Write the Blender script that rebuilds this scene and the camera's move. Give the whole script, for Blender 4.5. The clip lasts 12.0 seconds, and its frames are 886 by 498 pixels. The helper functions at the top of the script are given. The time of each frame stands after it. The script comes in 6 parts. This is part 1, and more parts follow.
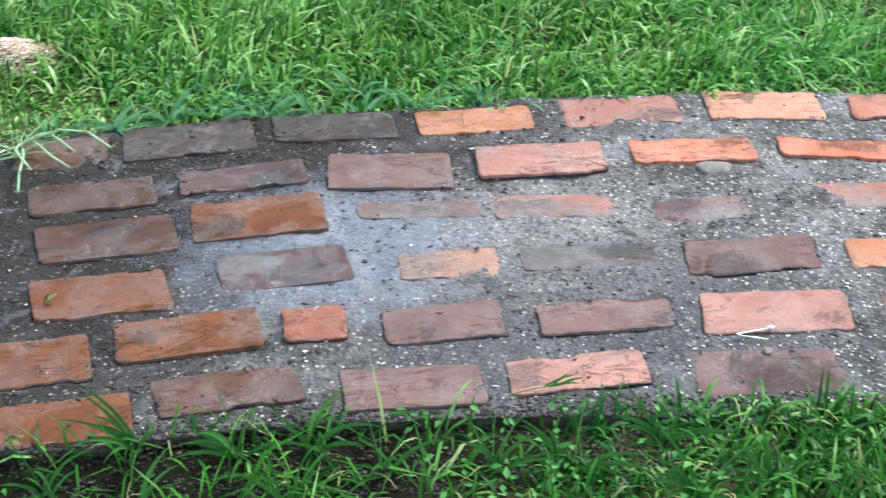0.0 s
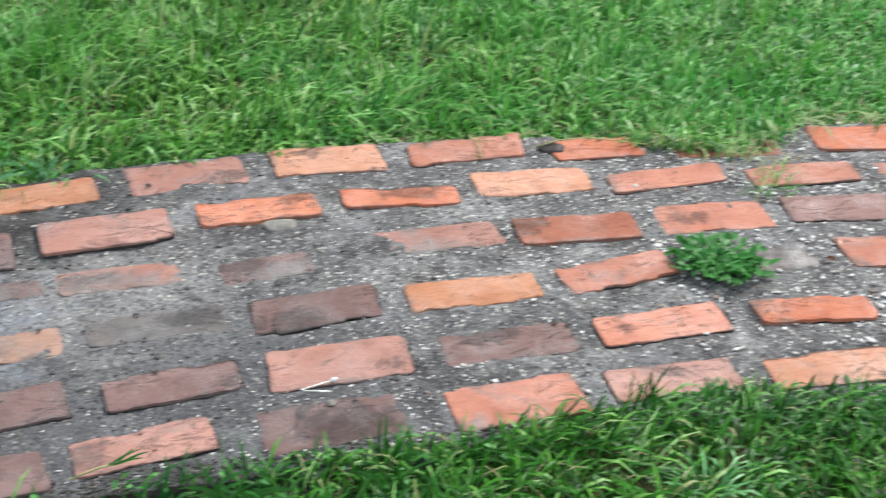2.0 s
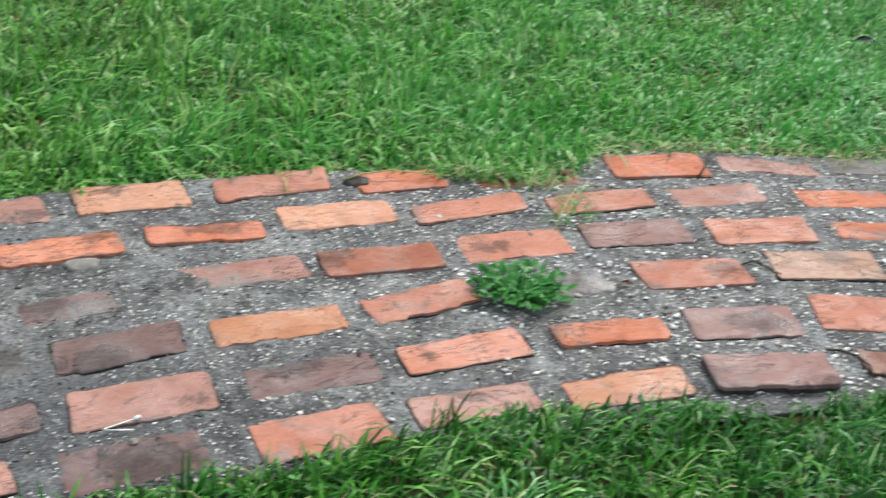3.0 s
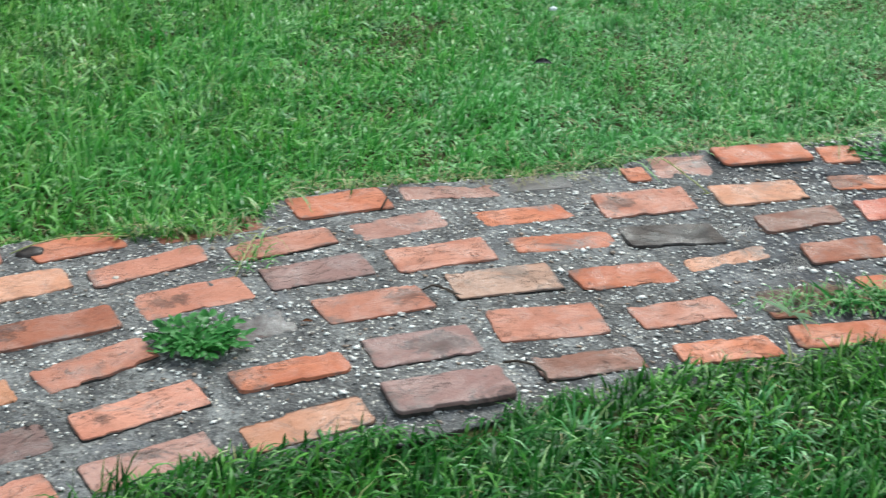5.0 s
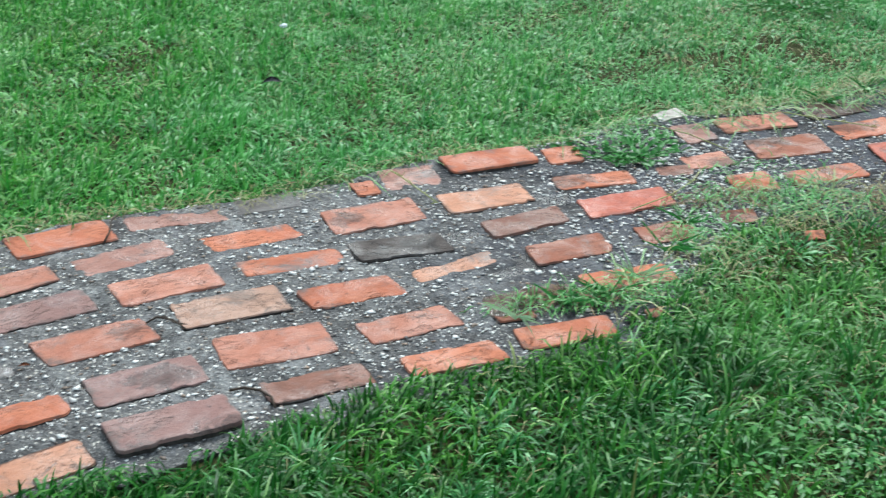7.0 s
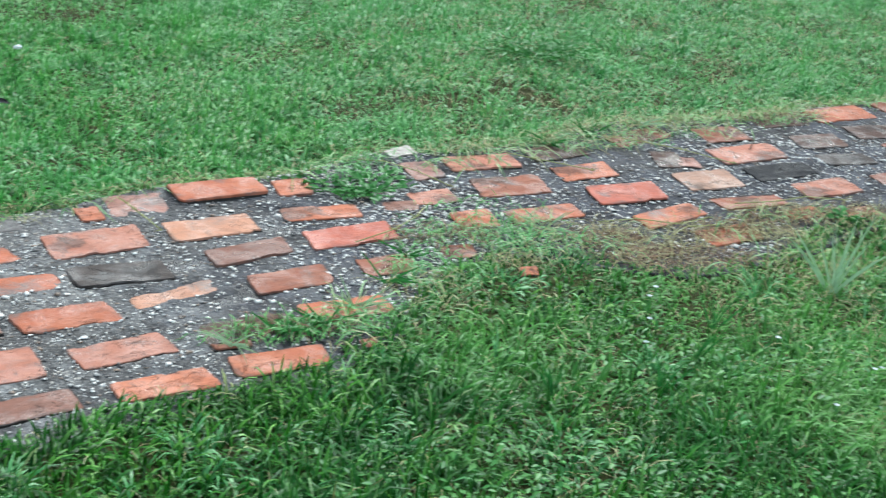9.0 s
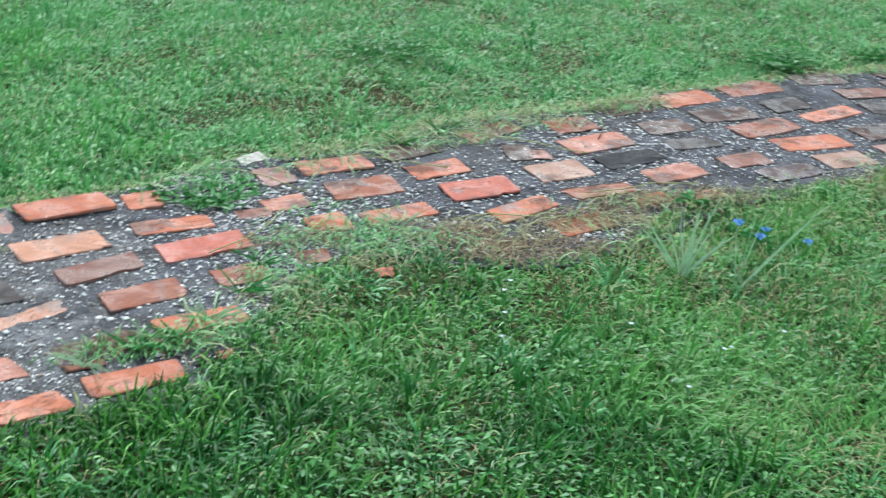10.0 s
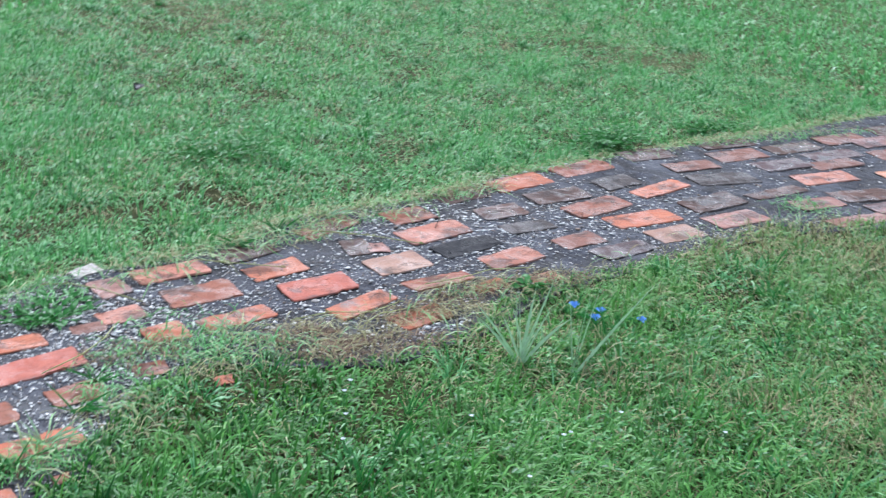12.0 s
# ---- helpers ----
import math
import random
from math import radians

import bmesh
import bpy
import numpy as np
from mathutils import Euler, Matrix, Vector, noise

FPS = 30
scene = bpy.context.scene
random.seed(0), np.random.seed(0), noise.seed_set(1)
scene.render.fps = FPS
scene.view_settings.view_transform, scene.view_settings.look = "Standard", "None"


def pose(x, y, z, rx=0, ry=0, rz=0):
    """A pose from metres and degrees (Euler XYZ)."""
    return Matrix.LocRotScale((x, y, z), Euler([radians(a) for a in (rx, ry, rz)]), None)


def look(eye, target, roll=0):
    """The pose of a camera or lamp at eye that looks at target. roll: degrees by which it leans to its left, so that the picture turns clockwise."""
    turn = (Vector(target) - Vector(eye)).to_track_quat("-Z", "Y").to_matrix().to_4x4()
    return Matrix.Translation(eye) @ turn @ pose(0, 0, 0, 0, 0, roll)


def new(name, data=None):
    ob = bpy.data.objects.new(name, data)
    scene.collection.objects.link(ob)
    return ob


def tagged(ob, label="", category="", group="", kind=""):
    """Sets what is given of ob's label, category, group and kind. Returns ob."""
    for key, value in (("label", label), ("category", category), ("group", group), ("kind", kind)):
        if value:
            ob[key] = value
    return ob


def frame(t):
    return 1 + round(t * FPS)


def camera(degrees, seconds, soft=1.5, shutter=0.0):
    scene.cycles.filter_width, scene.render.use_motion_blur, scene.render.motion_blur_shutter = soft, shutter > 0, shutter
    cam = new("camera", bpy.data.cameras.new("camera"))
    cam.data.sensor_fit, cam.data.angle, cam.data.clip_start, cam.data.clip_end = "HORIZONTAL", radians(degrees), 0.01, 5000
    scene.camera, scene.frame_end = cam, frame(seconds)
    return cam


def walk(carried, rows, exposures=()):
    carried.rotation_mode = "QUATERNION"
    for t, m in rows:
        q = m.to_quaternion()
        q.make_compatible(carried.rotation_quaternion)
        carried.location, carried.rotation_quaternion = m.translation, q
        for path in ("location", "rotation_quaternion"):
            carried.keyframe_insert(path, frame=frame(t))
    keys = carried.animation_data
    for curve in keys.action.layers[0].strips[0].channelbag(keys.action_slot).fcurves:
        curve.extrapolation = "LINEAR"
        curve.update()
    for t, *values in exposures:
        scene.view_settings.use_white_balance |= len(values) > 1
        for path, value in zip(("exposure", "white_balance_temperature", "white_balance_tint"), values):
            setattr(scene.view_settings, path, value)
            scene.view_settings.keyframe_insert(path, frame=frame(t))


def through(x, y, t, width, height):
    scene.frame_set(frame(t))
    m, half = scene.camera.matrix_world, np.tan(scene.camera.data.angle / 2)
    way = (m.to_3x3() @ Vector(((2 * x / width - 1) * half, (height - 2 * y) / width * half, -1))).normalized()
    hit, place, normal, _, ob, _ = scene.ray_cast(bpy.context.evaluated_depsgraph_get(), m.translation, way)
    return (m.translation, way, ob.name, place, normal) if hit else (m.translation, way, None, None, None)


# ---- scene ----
cam = camera(34.6, 12.0, soft=1.25, shutter=0.55)
PATH = [
    (0, (0.644, -0.287, 1.191), (-0.275, 1.116, 0.102), -1.5),
    (0.5, (0.678, -0.27, 1.195), (-0.178, 1.17, 0.102), -1.8),
    (1, (0.709, -0.248, 1.202), (-0.018, 1.28, 0.136), -0.8),
    (1.5, (0.733, -0.241, 1.211), (0.114, 1.347, 0.165), -0.1),
    (2, (0.764, -0.234, 1.224), (0.272, 1.407, 0.192), 2.0),
    (2.5, (0.783, -0.234, 1.226), (0.421, 1.457, 0.221), 3.5),
    (3, (0.812, -0.248, 1.237), (0.542, 1.475, 0.258), 4.4),
    (3.5, (0.846, -0.247, 1.248), (0.699, 1.509, 0.301), 5.6),
    (3.7, (0.859, -0.237, 1.25), (0.743, 1.527, 0.313), 5.4),
    (5.3, (1.03, -0.24, 1.218), (1.091, 1.55, 0.327), 1.8),
    (5.5, (1.042, -0.242, 1.218), (1.144, 1.543, 0.322), 2.1),
    (6, (1.07, -0.24, 1.219), (1.232, 1.549, 0.338), 2.1),
    (6.5, (1.094, -0.244, 1.216), (1.346, 1.54, 0.35), 3.1),
    (6.7, (1.104, -0.229, 1.225), (1.385, 1.549, 0.353), 2.6),
    (8.3, (1.179, -0.276, 1.253), (1.712, 1.467, 0.43), 6.4),
    (8.5, (1.169, -0.304, 1.263), (1.754, 1.427, 0.448), 7.6),
    (9, (1.195, -0.298, 1.257), (1.832, 1.42, 0.456), 7.7),
    (9.5, (1.213, -0.309, 1.262), (1.96, 1.363, 0.459), 8.1),
    (10, (1.231, -0.311, 1.276), (2.034, 1.343, 0.49), 6.7),
    (10.5, (1.242, -0.319, 1.291), (2.102, 1.316, 0.523), 4.1),
    (11, (1.255, -0.331, 1.317), (2.206, 1.282, 0.612), 7.6),
    (11.5, (1.263, -0.331, 1.323), (2.215, 1.289, 0.637), 7.5),
    (12, (1.277, -0.334, 1.335), (2.262, 1.273, 0.666), 5.1),
]
EXPOSURES = ((0.0, 1.25, 5800, 11), (1.0, 1.20, 5800, 10), (2.2, 0.97, 6150, 11), (3.5, 0.84, 6150, 6), (5.5, 0.79, 5850, 3), (9.5, 0.89, 5650, 4), (12.0, 0.92, 5400, 15))
walk(cam, [(t, look(eye, target, roll)) for t, eye, target, roll in PATH], EXPOSURES)

# ---- world and light: a pale overcast sky after rain ----
world = bpy.data.worlds.new("overcast_sky")
scene.world = world
world.use_nodes = True
wn = world.node_tree.nodes
wl = world.node_tree.links
sky = wn.new("ShaderNodeTexSky")
sky.sky_type = "NISHITA"
sky.sun_disc = False
sky.sun_elevation = radians(49)
sky.sun_rotation = radians(20)
sky.air_density = 2.0
sky.dust_density = 6.0
sky.ozone_density = 1.0
grey = wn.new("ShaderNodeMix")
grey.data_type = "RGBA"
grey.inputs[0].default_value = 0.55
grey.inputs[7].default_value = (7.5, 8.2, 8.8, 1.0)
wl.new(sky.outputs[0], grey.inputs[6])
wl.new(grey.outputs[2], wn["Background"].inputs["Color"])
wn["Background"].inputs["Strength"].default_value = 0.085

sun_data = bpy.data.lights.new("sun", "SUN")
sun_data.energy = 1.9
sun_data.angle = radians(14)
sun_data.color = (1.0, 0.97, 0.92)
sun = new("sun", sun_data)
sun.matrix_world = look((4.0, 9.3, 9.6), (1.5, 1.5, 0.0))


# ---- materials ----
def srgb(r, g, b):
    out = []
    for v in (r, g, b):
        c = v / 255.0
        out.append(c / 12.92 if c <= 0.04045 else ((c + 0.055) / 1.055) ** 2.4)
    return (*out, 1.0)


class Mat:
    """A node material with short calls for its nodes."""

    def __init__(self, name):
        self.m = bpy.data.materials.new(name)
        self.m.use_nodes = True
        self.n = self.m.node_tree.nodes
        self.l = self.m.node_tree.links
        self.b = self.n["Principled BSDF"]

    def put(self, socket, value):
        if isinstance(value, bpy.types.NodeSocket):
            self.l.new(value, socket)
        else:
            socket.default_value = value

    def coords(self, shift=True, scale=(1, 1, 1)):
        tc = self.n.new("ShaderNodeTexCoord")
        mp = self.n.new("ShaderNodeMapping")
        self.l.new(tc.outputs["Object"], mp.inputs["Vector"])
        mp.inputs["Scale"].default_value = scale
        if shift:
            oi = self.n.new("ShaderNodeObjectInfo")
            sc = self.n.new("ShaderNodeVectorMath")
            sc.operation = "SCALE"
            sc.inputs[0].default_value = (37.0, 91.0, 53.0)
            self.l.new(oi.outputs["Random"], sc.inputs["Scale"])
            self.l.new(sc.outputs[0], mp.inputs["Location"])
        return mp.outputs[0]

    def noise(self, vec, scale, detail=4.0, rough=0.6, dist=0.0):
        t = self.n.new("ShaderNodeTexNoise")
        self.l.new(vec, t.inputs["Vector"])
        t.inputs["Scale"].default_value = scale
        t.inputs["Detail"].default_value = detail
        t.inputs["Roughness"].default_value = rough
        t.inputs["Distortion"].default_value = dist
        return t.outputs["Fac"]

    def cells(self, vec, scale, feature="F1"):
        t = self.n.new("ShaderNodeTexVoronoi")
        t.feature = feature
        self.l.new(vec, t.inputs["Vector"])
        t.inputs["Scale"].default_value = scale
        return t

    def ramp(self, fac, *stops):
        r = self.n.new("ShaderNodeValToRGB")
        el = r.color_ramp.elements
        while len(el) < len(stops):
            el.new(0.5)
        for e, (p, c) in zip(el, stops):
            e.position = p
            e.color = c if len(c) == 4 else (*c, 1.0)
        self.put(r.inputs[0], fac)
        return r.outputs[0]

    def span(self, fac, lo, hi, a=0.0, b=1.0):
        r = self.n.new("ShaderNodeMapRange")
        self.put(r.inputs[0], fac)
        for i, v in enumerate((lo, hi, a, b)):
            r.inputs[i + 1].default_value = v
        return r.outputs[0]

    def mix(self, fac, a, b, blend="MIX"):
        x = self.n.new("ShaderNodeMix")
        x.data_type = "RGBA"
        x.blend_type = blend
        self.put(x.inputs[0], fac)
        self.put(x.inputs[6], a)
        self.put(x.inputs[7], b)
        return x.outputs[2]

    def math(self, op, a, b):
        x = self.n.new("ShaderNodeMath")
        x.operation = op
        self.put(x.inputs[0], a)
        self.put(x.inputs[1], b)
        return x.outputs[0]

    def bump(self, height, strength, distance, normal=None):
        x = self.n.new("ShaderNodeBump")
        self.put(x.inputs["Strength"], strength)
        x.inputs["Distance"].default_value = distance
        self.put(x.inputs["Height"], height)
        if normal is not None:
            self.put(x.inputs["Normal"], normal)
        return x.outputs[0]

    def random_object(self):
        return self.n.new("ShaderNodeObjectInfo").outputs["Random"]

    def random_island(self):
        return self.n.new("ShaderNodeNewGeometry").outputs["Random Per Island"]

    def position(self):
        return self.n.new("ShaderNodeNewGeometry").outputs["Position"]

    def done(self, colour, rough, normal=None, **more):
        self.put(self.b.inputs["Base Color"], colour)
        self.put(self.b.inputs["Roughness"], rough)
        if normal is not None:
            self.put(self.b.inputs["Normal"], normal)
        for k, v in more.items():
            self.put(self.b.inputs[k.replace("_", " ")], v)
        return self.m


def brick_material(name, base, pale, grime, wear, wet):
    """Old fired clay, damp: soft body colour, streaks along the length, cracks, pits, and the grime and cement that each brick carries at places of its own."""
    k = Mat(name)
    v = k.coords()
    s = k.coords(scale=(1.0, 3.2, 2.0))
    own = k.coords(shift=False)
    cloud = k.noise(v, 7, 4, 0.55, 0.6)
    blot = k.noise(v, 24, 6, 0.65, 0.5)
    fine = k.noise(v, 150, 6, 0.75)
    streak = k.noise(s, 16, 7, 0.68, 1.0)
    crack = k.noise(s, 6, 6, 0.7, 1.6)
    grit = k.noise(v, 560, 2, 0.6)
    film = k.noise(v, 11, 7, 0.72, 0.6)
    stain = k.noise(v, 13, 8, 0.78, 1.2)
    burnt = k.mix(0.45, base, grime)
    col = k.mix(k.span(cloud, 0.36, 0.66), base, pale)
    col = k.mix(k.span(blot, 0.50, 0.66, 0.0, 0.55), col, burnt)
    col = k.mix(k.span(streak, 0.54, 0.66, 0.0, 0.5), col, burnt)
    col = k.mix(k.span(fine, 0.52, 0.68, 0.0, 0.6), col, pale)
    col = k.mix(k.span(fine, 0.44, 0.34, 0.0, 0.55), col, burnt)
    col = k.mix(k.span(grit, 0.60, 0.74, 0.0, 0.35), col, grime)
    # thin grey film and damp stains that any old brick has
    col = k.mix(k.math("MULTIPLY", k.span(film, 0.62 - wear, 0.70 - wear, 0.0, 0.5), k.span(fine, 0.36, 0.52, 0.35, 1.0)), col, srgb(132, 124, 118))
    col = k.mix(k.span(stain, 0.64 - wear, 0.69 - wear, 0.0, 0.8), col, grime)

    def mark(key, ragged, soft):
        """Nearness to the place (along, across, reach) that the brick names; 0 away from it."""
        at = k.n.new("ShaderNodeAttribute")
        at.attribute_type = "OBJECT"
        at.attribute_name = key
        a, b = k.n.new("ShaderNodeSeparateXYZ"), k.n.new("ShaderNodeSeparateXYZ")
        k.put(a.inputs[0], at.outputs["Vector"])
        k.put(b.inputs[0], own)
        du = k.math("MULTIPLY", k.math("SUBTRACT", b.outputs[0], a.outputs[0]), 0.62)
        dv = k.math("SUBTRACT", b.outputs[1], a.outputs[1])
        far = k.math("SQRT", k.math("ADD", k.math("MULTIPLY", du, du), k.math("MULTIPLY", dv, dv)), 0.0)
        far = k.math("ADD", far, k.span(ragged, 0.3, 0.7, 0.034, -0.034))
        edge_at = k.math("SUBTRACT", far, a.outputs[2])
        on = k.math("GREATER_THAN", a.outputs[2], 0.001)
        return k.math("MULTIPLY", k.span(edge_at, soft, -soft), on)

    dirty = k.math("MULTIPLY", mark("grime_at", stain, 0.006), k.span(fine, 0.34, 0.60, 1.0, 0.55))
    col = k.mix(k.math("MULTIPLY", dirty, 0.88), col, k.mix(0.4, grime, srgb(46, 42, 40)))
    crust = k.math("MULTIPLY", mark("film_at", stain, 0.014), k.span(fine, 0.38, 0.58, 0.25, 0.9))
    col = k.mix(crust, col, k.mix(k.span(blot, 0.35, 0.65), srgb(96, 94, 92), srgb(140, 136, 130)))
    line = k.math("ABSOLUTE", k.math("SUBTRACT", crack, 0.5), 0.0)
    fissure = k.math("MULTIPLY", k.span(line, 0.003, 0.010, 1.0, 0.0), k.span(cloud, 0.50, 0.55))
    col = k.mix(k.math("MULTIPLY", fissure, 0.7), col, grime)
    pits = k.math("MULTIPLY", k.span(k.cells(v, 95).outputs["Distance"], 0.16, 0.10, 0.0, 0.85), k.span(blot, 0.50, 0.60))
    col = k.mix(pits, col, grime)
    # mortar worked onto the rim
    gen = k.n.new("ShaderNodeSeparateXYZ")
    k.put(gen.inputs[0], k.n.new("ShaderNodeTexCoord").outputs["Generated"])
    ex = k.math("MULTIPLY", k.math("MINIMUM", gen.outputs[0], k.math("SUBTRACT", 1.0, gen.outputs[0])), 2.1)
    ey = k.math("MINIMUM", gen.outputs[1], k.math("SUBTRACT", 1.0, gen.outputs[1]))
    rim = k.math("ADD", k.math("MINIMUM", ex, ey), k.span(film, 0.35, 0.65, 0.13, -0.13))
    col = k.mix(k.math("MULTIPLY", k.span(rim, 0.0, 0.09, 0.6 if wear > -0.05 else 0.1, 0.0), k.span(fine, 0.38, 0.55, 0.3, 1.0)), col, srgb(98, 92, 88))
    hue = k.n.new("ShaderNodeHueSaturation")
    hue.inputs["Saturation"].default_value = 0.92
    k.put(hue.inputs["Value"], k.span(k.random_object(), 0, 1, 0.76, 0.98))
    k.put(hue.inputs["Color"], col)
    n1 = k.bump(streak, 0.55, 0.0035, k.bump(k.math("SUBTRACT", 1.0, k.math("MAXIMUM", fissure, pits)), 0.7, 0.0018))
    n2 = k.bump(stain, 0.5, 0.004, n1)
    n3 = k.bump(grit, 0.5, 0.0008, k.bump(fine, 0.6, 0.0022, n2))
    # rain still stands in the smoother parts
    soak = k.span(k.noise(v, 13, 4, 0.6, 0.5), 0.44, 0.60)
    rough = k.math("SUBTRACT", k.span(blot, 0.3, 0.7, 0.70, 0.55), k.math("MULTIPLY", soak, 0.5 if wet else 0.36))
    return k.done(hue.outputs[0], rough, n3, Specular_IOR_Level=k.span(soak, 0.0, 1.0, 0.12, 0.65 if wet else 0.34 if wear > -0.05 else 0.08))


TONES = {}
for tone, base, pale, grime, wear in (
    ("orange", (184, 95, 54), (204, 122, 82), (84, 58, 46), 0.04),
    ("coral", (182, 110, 82), (202, 134, 106), (90, 64, 54), 0.05),
    ("salmon", (160, 108, 91), (180, 132, 115), (86, 70, 64), 0.05),
    ("peach", (196, 132, 96), (212, 152, 118), (106, 84, 70), 0.05),
    ("tan", (172, 108, 66), (196, 136, 98), (86, 64, 48), 0.05),
    ("red", (174, 82, 56), (194, 110, 84), (84, 52, 44), 0.03),
    ("rust", (148, 80, 52), (166, 104, 76), (66, 46, 38), 0.02),
    ("brown", (130, 84, 66), (150, 104, 86), (62, 50, 46), 0.03),
    ("mauve", (114, 86, 80), (136, 106, 98), (66, 58, 57), 0.05),
    ("dusty", (142, 102, 94), (160, 124, 114), (78, 66, 64), 0.05),
    ("plum", (88, 69, 68), (112, 88, 82), (54, 50, 54), 0.06),
    ("slate", (108, 104, 102), (130, 120, 112), (70, 70, 72), 0.06),
    ("dark", (70, 62, 58), (87, 76, 70), (44, 42, 42), 0.1),
    ("black", (24, 25, 29), (34, 35, 39), (18, 18, 20), -0.1),
    ("wet", (102, 56, 27), (124, 76, 42), (32, 25, 20), -0.02),
    ("umber", (80, 54, 44), (106, 76, 62), (42, 36, 34), 0.02),
    ("washed", (166, 122, 98), (188, 148, 124), (118, 98, 84), 0.06),
    ("soil", (82, 57, 44), (104, 78, 64), (44, 37, 33), 0.03),
):
    TONES[tone] = brick_material("brick_" + tone, srgb(*base), srgb(*pale), srgb(*grime), wear, tone in ("wet", "umber", "soil", "plum"))


def mortar_material():
    """Weathered shell-lime mortar: grey cement, sand, pale shell grit, damp dark stains and one washed pale patch."""
    k = Mat("shell_mortar")
    p = k.coords(shift=False)
    big = k.noise(p, 3.2, 5, 0.6, 0.6)
    mid = k.noise(p, 22, 5, 0.65)
    fine = k.noise(p, 180, 4, 0.7)
    patchy = k.noise(p, 8, 6, 0.7, 0.8)
    col = k.mix(k.span(mid, 0.38, 0.64), srgb(68, 68, 69), srgb(116, 115, 112))
    col = k.mix(k.span(big, 0.50, 0.62, 0.0, 0.7), col, srgb(68, 66, 66))
    col = k.mix(k.span(fine, 0.5, 0.8, 0.0, 0.6), col, srgb(150, 146, 138))
    col = k.mix(k.span(patchy, 0.52, 0.62, 0.0, 0.7), col, srgb(70, 69, 69))
    col = k.mix(k.span(patchy, 0.49, 0.40, 0.0, 0.6), col, srgb(146, 146, 143))
    # silt and algae at the low end of the path
    sep = k.n.new("ShaderNodeSeparateXYZ")
    k.put(sep.inputs[0], p)
    wob = k.math("ADD", sep.outputs[0], k.span(big, 0.3, 0.7, -0.25, 0.25))
    low = k.span(wob, -0.72, -0.22, 0.92, 0.0)
    col = k.mix(low, col, srgb(32, 28, 24))
    # pale washed cement
    d = k.n.new("ShaderNodeVectorMath")
    d.operation = "DISTANCE"
    k.put(d.inputs[0], p)
    d.inputs[1].default_value = (-0.24, 1.34, 0.0)
    wash = k.span(k.math("ADD", d.outputs["Value"], k.span(mid, 0.3, 0.7, -0.09, 0.09)), 0.12, 0.26, 0.75, 0.0)
    col = k.mix(k.math("MULTIPLY", wash, k.span(fine, 0.35, 0.6, 0.5, 1.0)), col, srgb(150, 148, 144))
    d2 = k.n.new("ShaderNodeVectorMath")
    d2.operation = "DISTANCE"
    k.put(d2.inputs[0], p)
    d2.inputs[1].default_value = (-0.52, 1.17, 0.0)
    silt_sheen = k.span(k.math("ADD", d2.outputs["Value"], k.span(mid, 0.3, 0.7, -0.07, 0.07)), 0.11, 0.25, 0.74, 0.0)
    d3 = k.n.new("ShaderNodeVectorMath")
    d3.operation = "DISTANCE"
    k.put(d3.inputs[0], p)
    d3.inputs[1].default_value = (0.02, 1.12, 0.0)
    damp = k.span(k.math("ADD", d3.outputs["Value"], k.span(patchy, 0.3, 0.7, -0.16, 0.16)), 0.24, 0.42, 0.56, 0.0)
    grit = k.cells(p, 150)
    seed = k.n.new("ShaderNodeSeparateColor")
    k.put(seed.inputs[0], grit.outputs["Color"])
    shell = k.math("MULTIPLY", k.span(seed.outputs[0], 0.86, 0.87), k.span(grit.outputs["Distance"], 0.34, 0.46, 1.0, 0.0))
    col = k.mix(k.math("MULTIPLY", shell, k.span(wob, -0.75, -0.25, 0.2, 1.0)), col, srgb(196, 190, 178))
    sand = k.cells(p, 330)
    sand_c = k.n.new("ShaderNodeSeparateColor")
    k.put(sand_c.inputs[0], sand.outputs["Color"])
    col = k.mix(k.span(sand_c.outputs[1], 0.6, 1.0, 0.0, 0.4), col, srgb(44, 44, 46))
    col = k.mix(k.span(seed.outputs[2], 0.78, 0.82, 0.0, 0.6), col, srgb(50, 48, 48))
    col = k.mix(k.math("MULTIPLY", k.span(sand_c.outputs[0], 0.78, 0.95, 0.0, 0.45), k.span(wob, -0.6, -0.1, 0.15, 1.0)), col, srgb(158, 156, 152))
    worn = k.noise(p, 5.5, 7, 0.72, 1.2)
    col = k.mix(k.span(worn, 0.55, 0.62, 0.0, 0.5), col, srgb(112, 112, 114))
    col = k.mix(k.span(worn, 0.43, 0.37, 0.0, 0.6), col, srgb(54, 52, 51))
    col = k.mix(damp, col, k.mix(k.span(fine, 0.4, 0.66), srgb(48, 48, 51), srgb(88, 88, 90)))
    # pale silt, with the wet film's bluish sky sheen put into its colour
    col = k.mix(silt_sheen, col, k.mix(k.span(fine, 0.42, 0.64), srgb(82, 88, 100), srgb(130, 134, 142)))
    calm = k.span(silt_sheen, 0.0, 0.74, 0.6, 0.24)
    far_end = k.span(k.math("ADD", sep.outputs[0], k.span(big, 0.3, 0.7, -0.4, 0.4)), 1.25, 2.1, 0.0, 0.8)
    col = k.mix(far_end, col, k.mix(k.span(patchy, 0.42, 0.58), srgb(62, 65, 75), srgb(31, 31, 35)))
    n1 = k.bump(mid, calm, 0.008)
    n1 = k.bump(sand.outputs["Distance"], calm, 0.0018, n1)
    n2 = k.bump(grit.outputs["Distance"], calm, 0.004, n1)
    n3 = k.bump(fine, calm, 0.0015, n2)
    rough = k.math("SUBTRACT", k.span(worn, 0.35, 0.65, 0.75, 0.42), k.math("MULTIPLY", silt_sheen, 0.3))
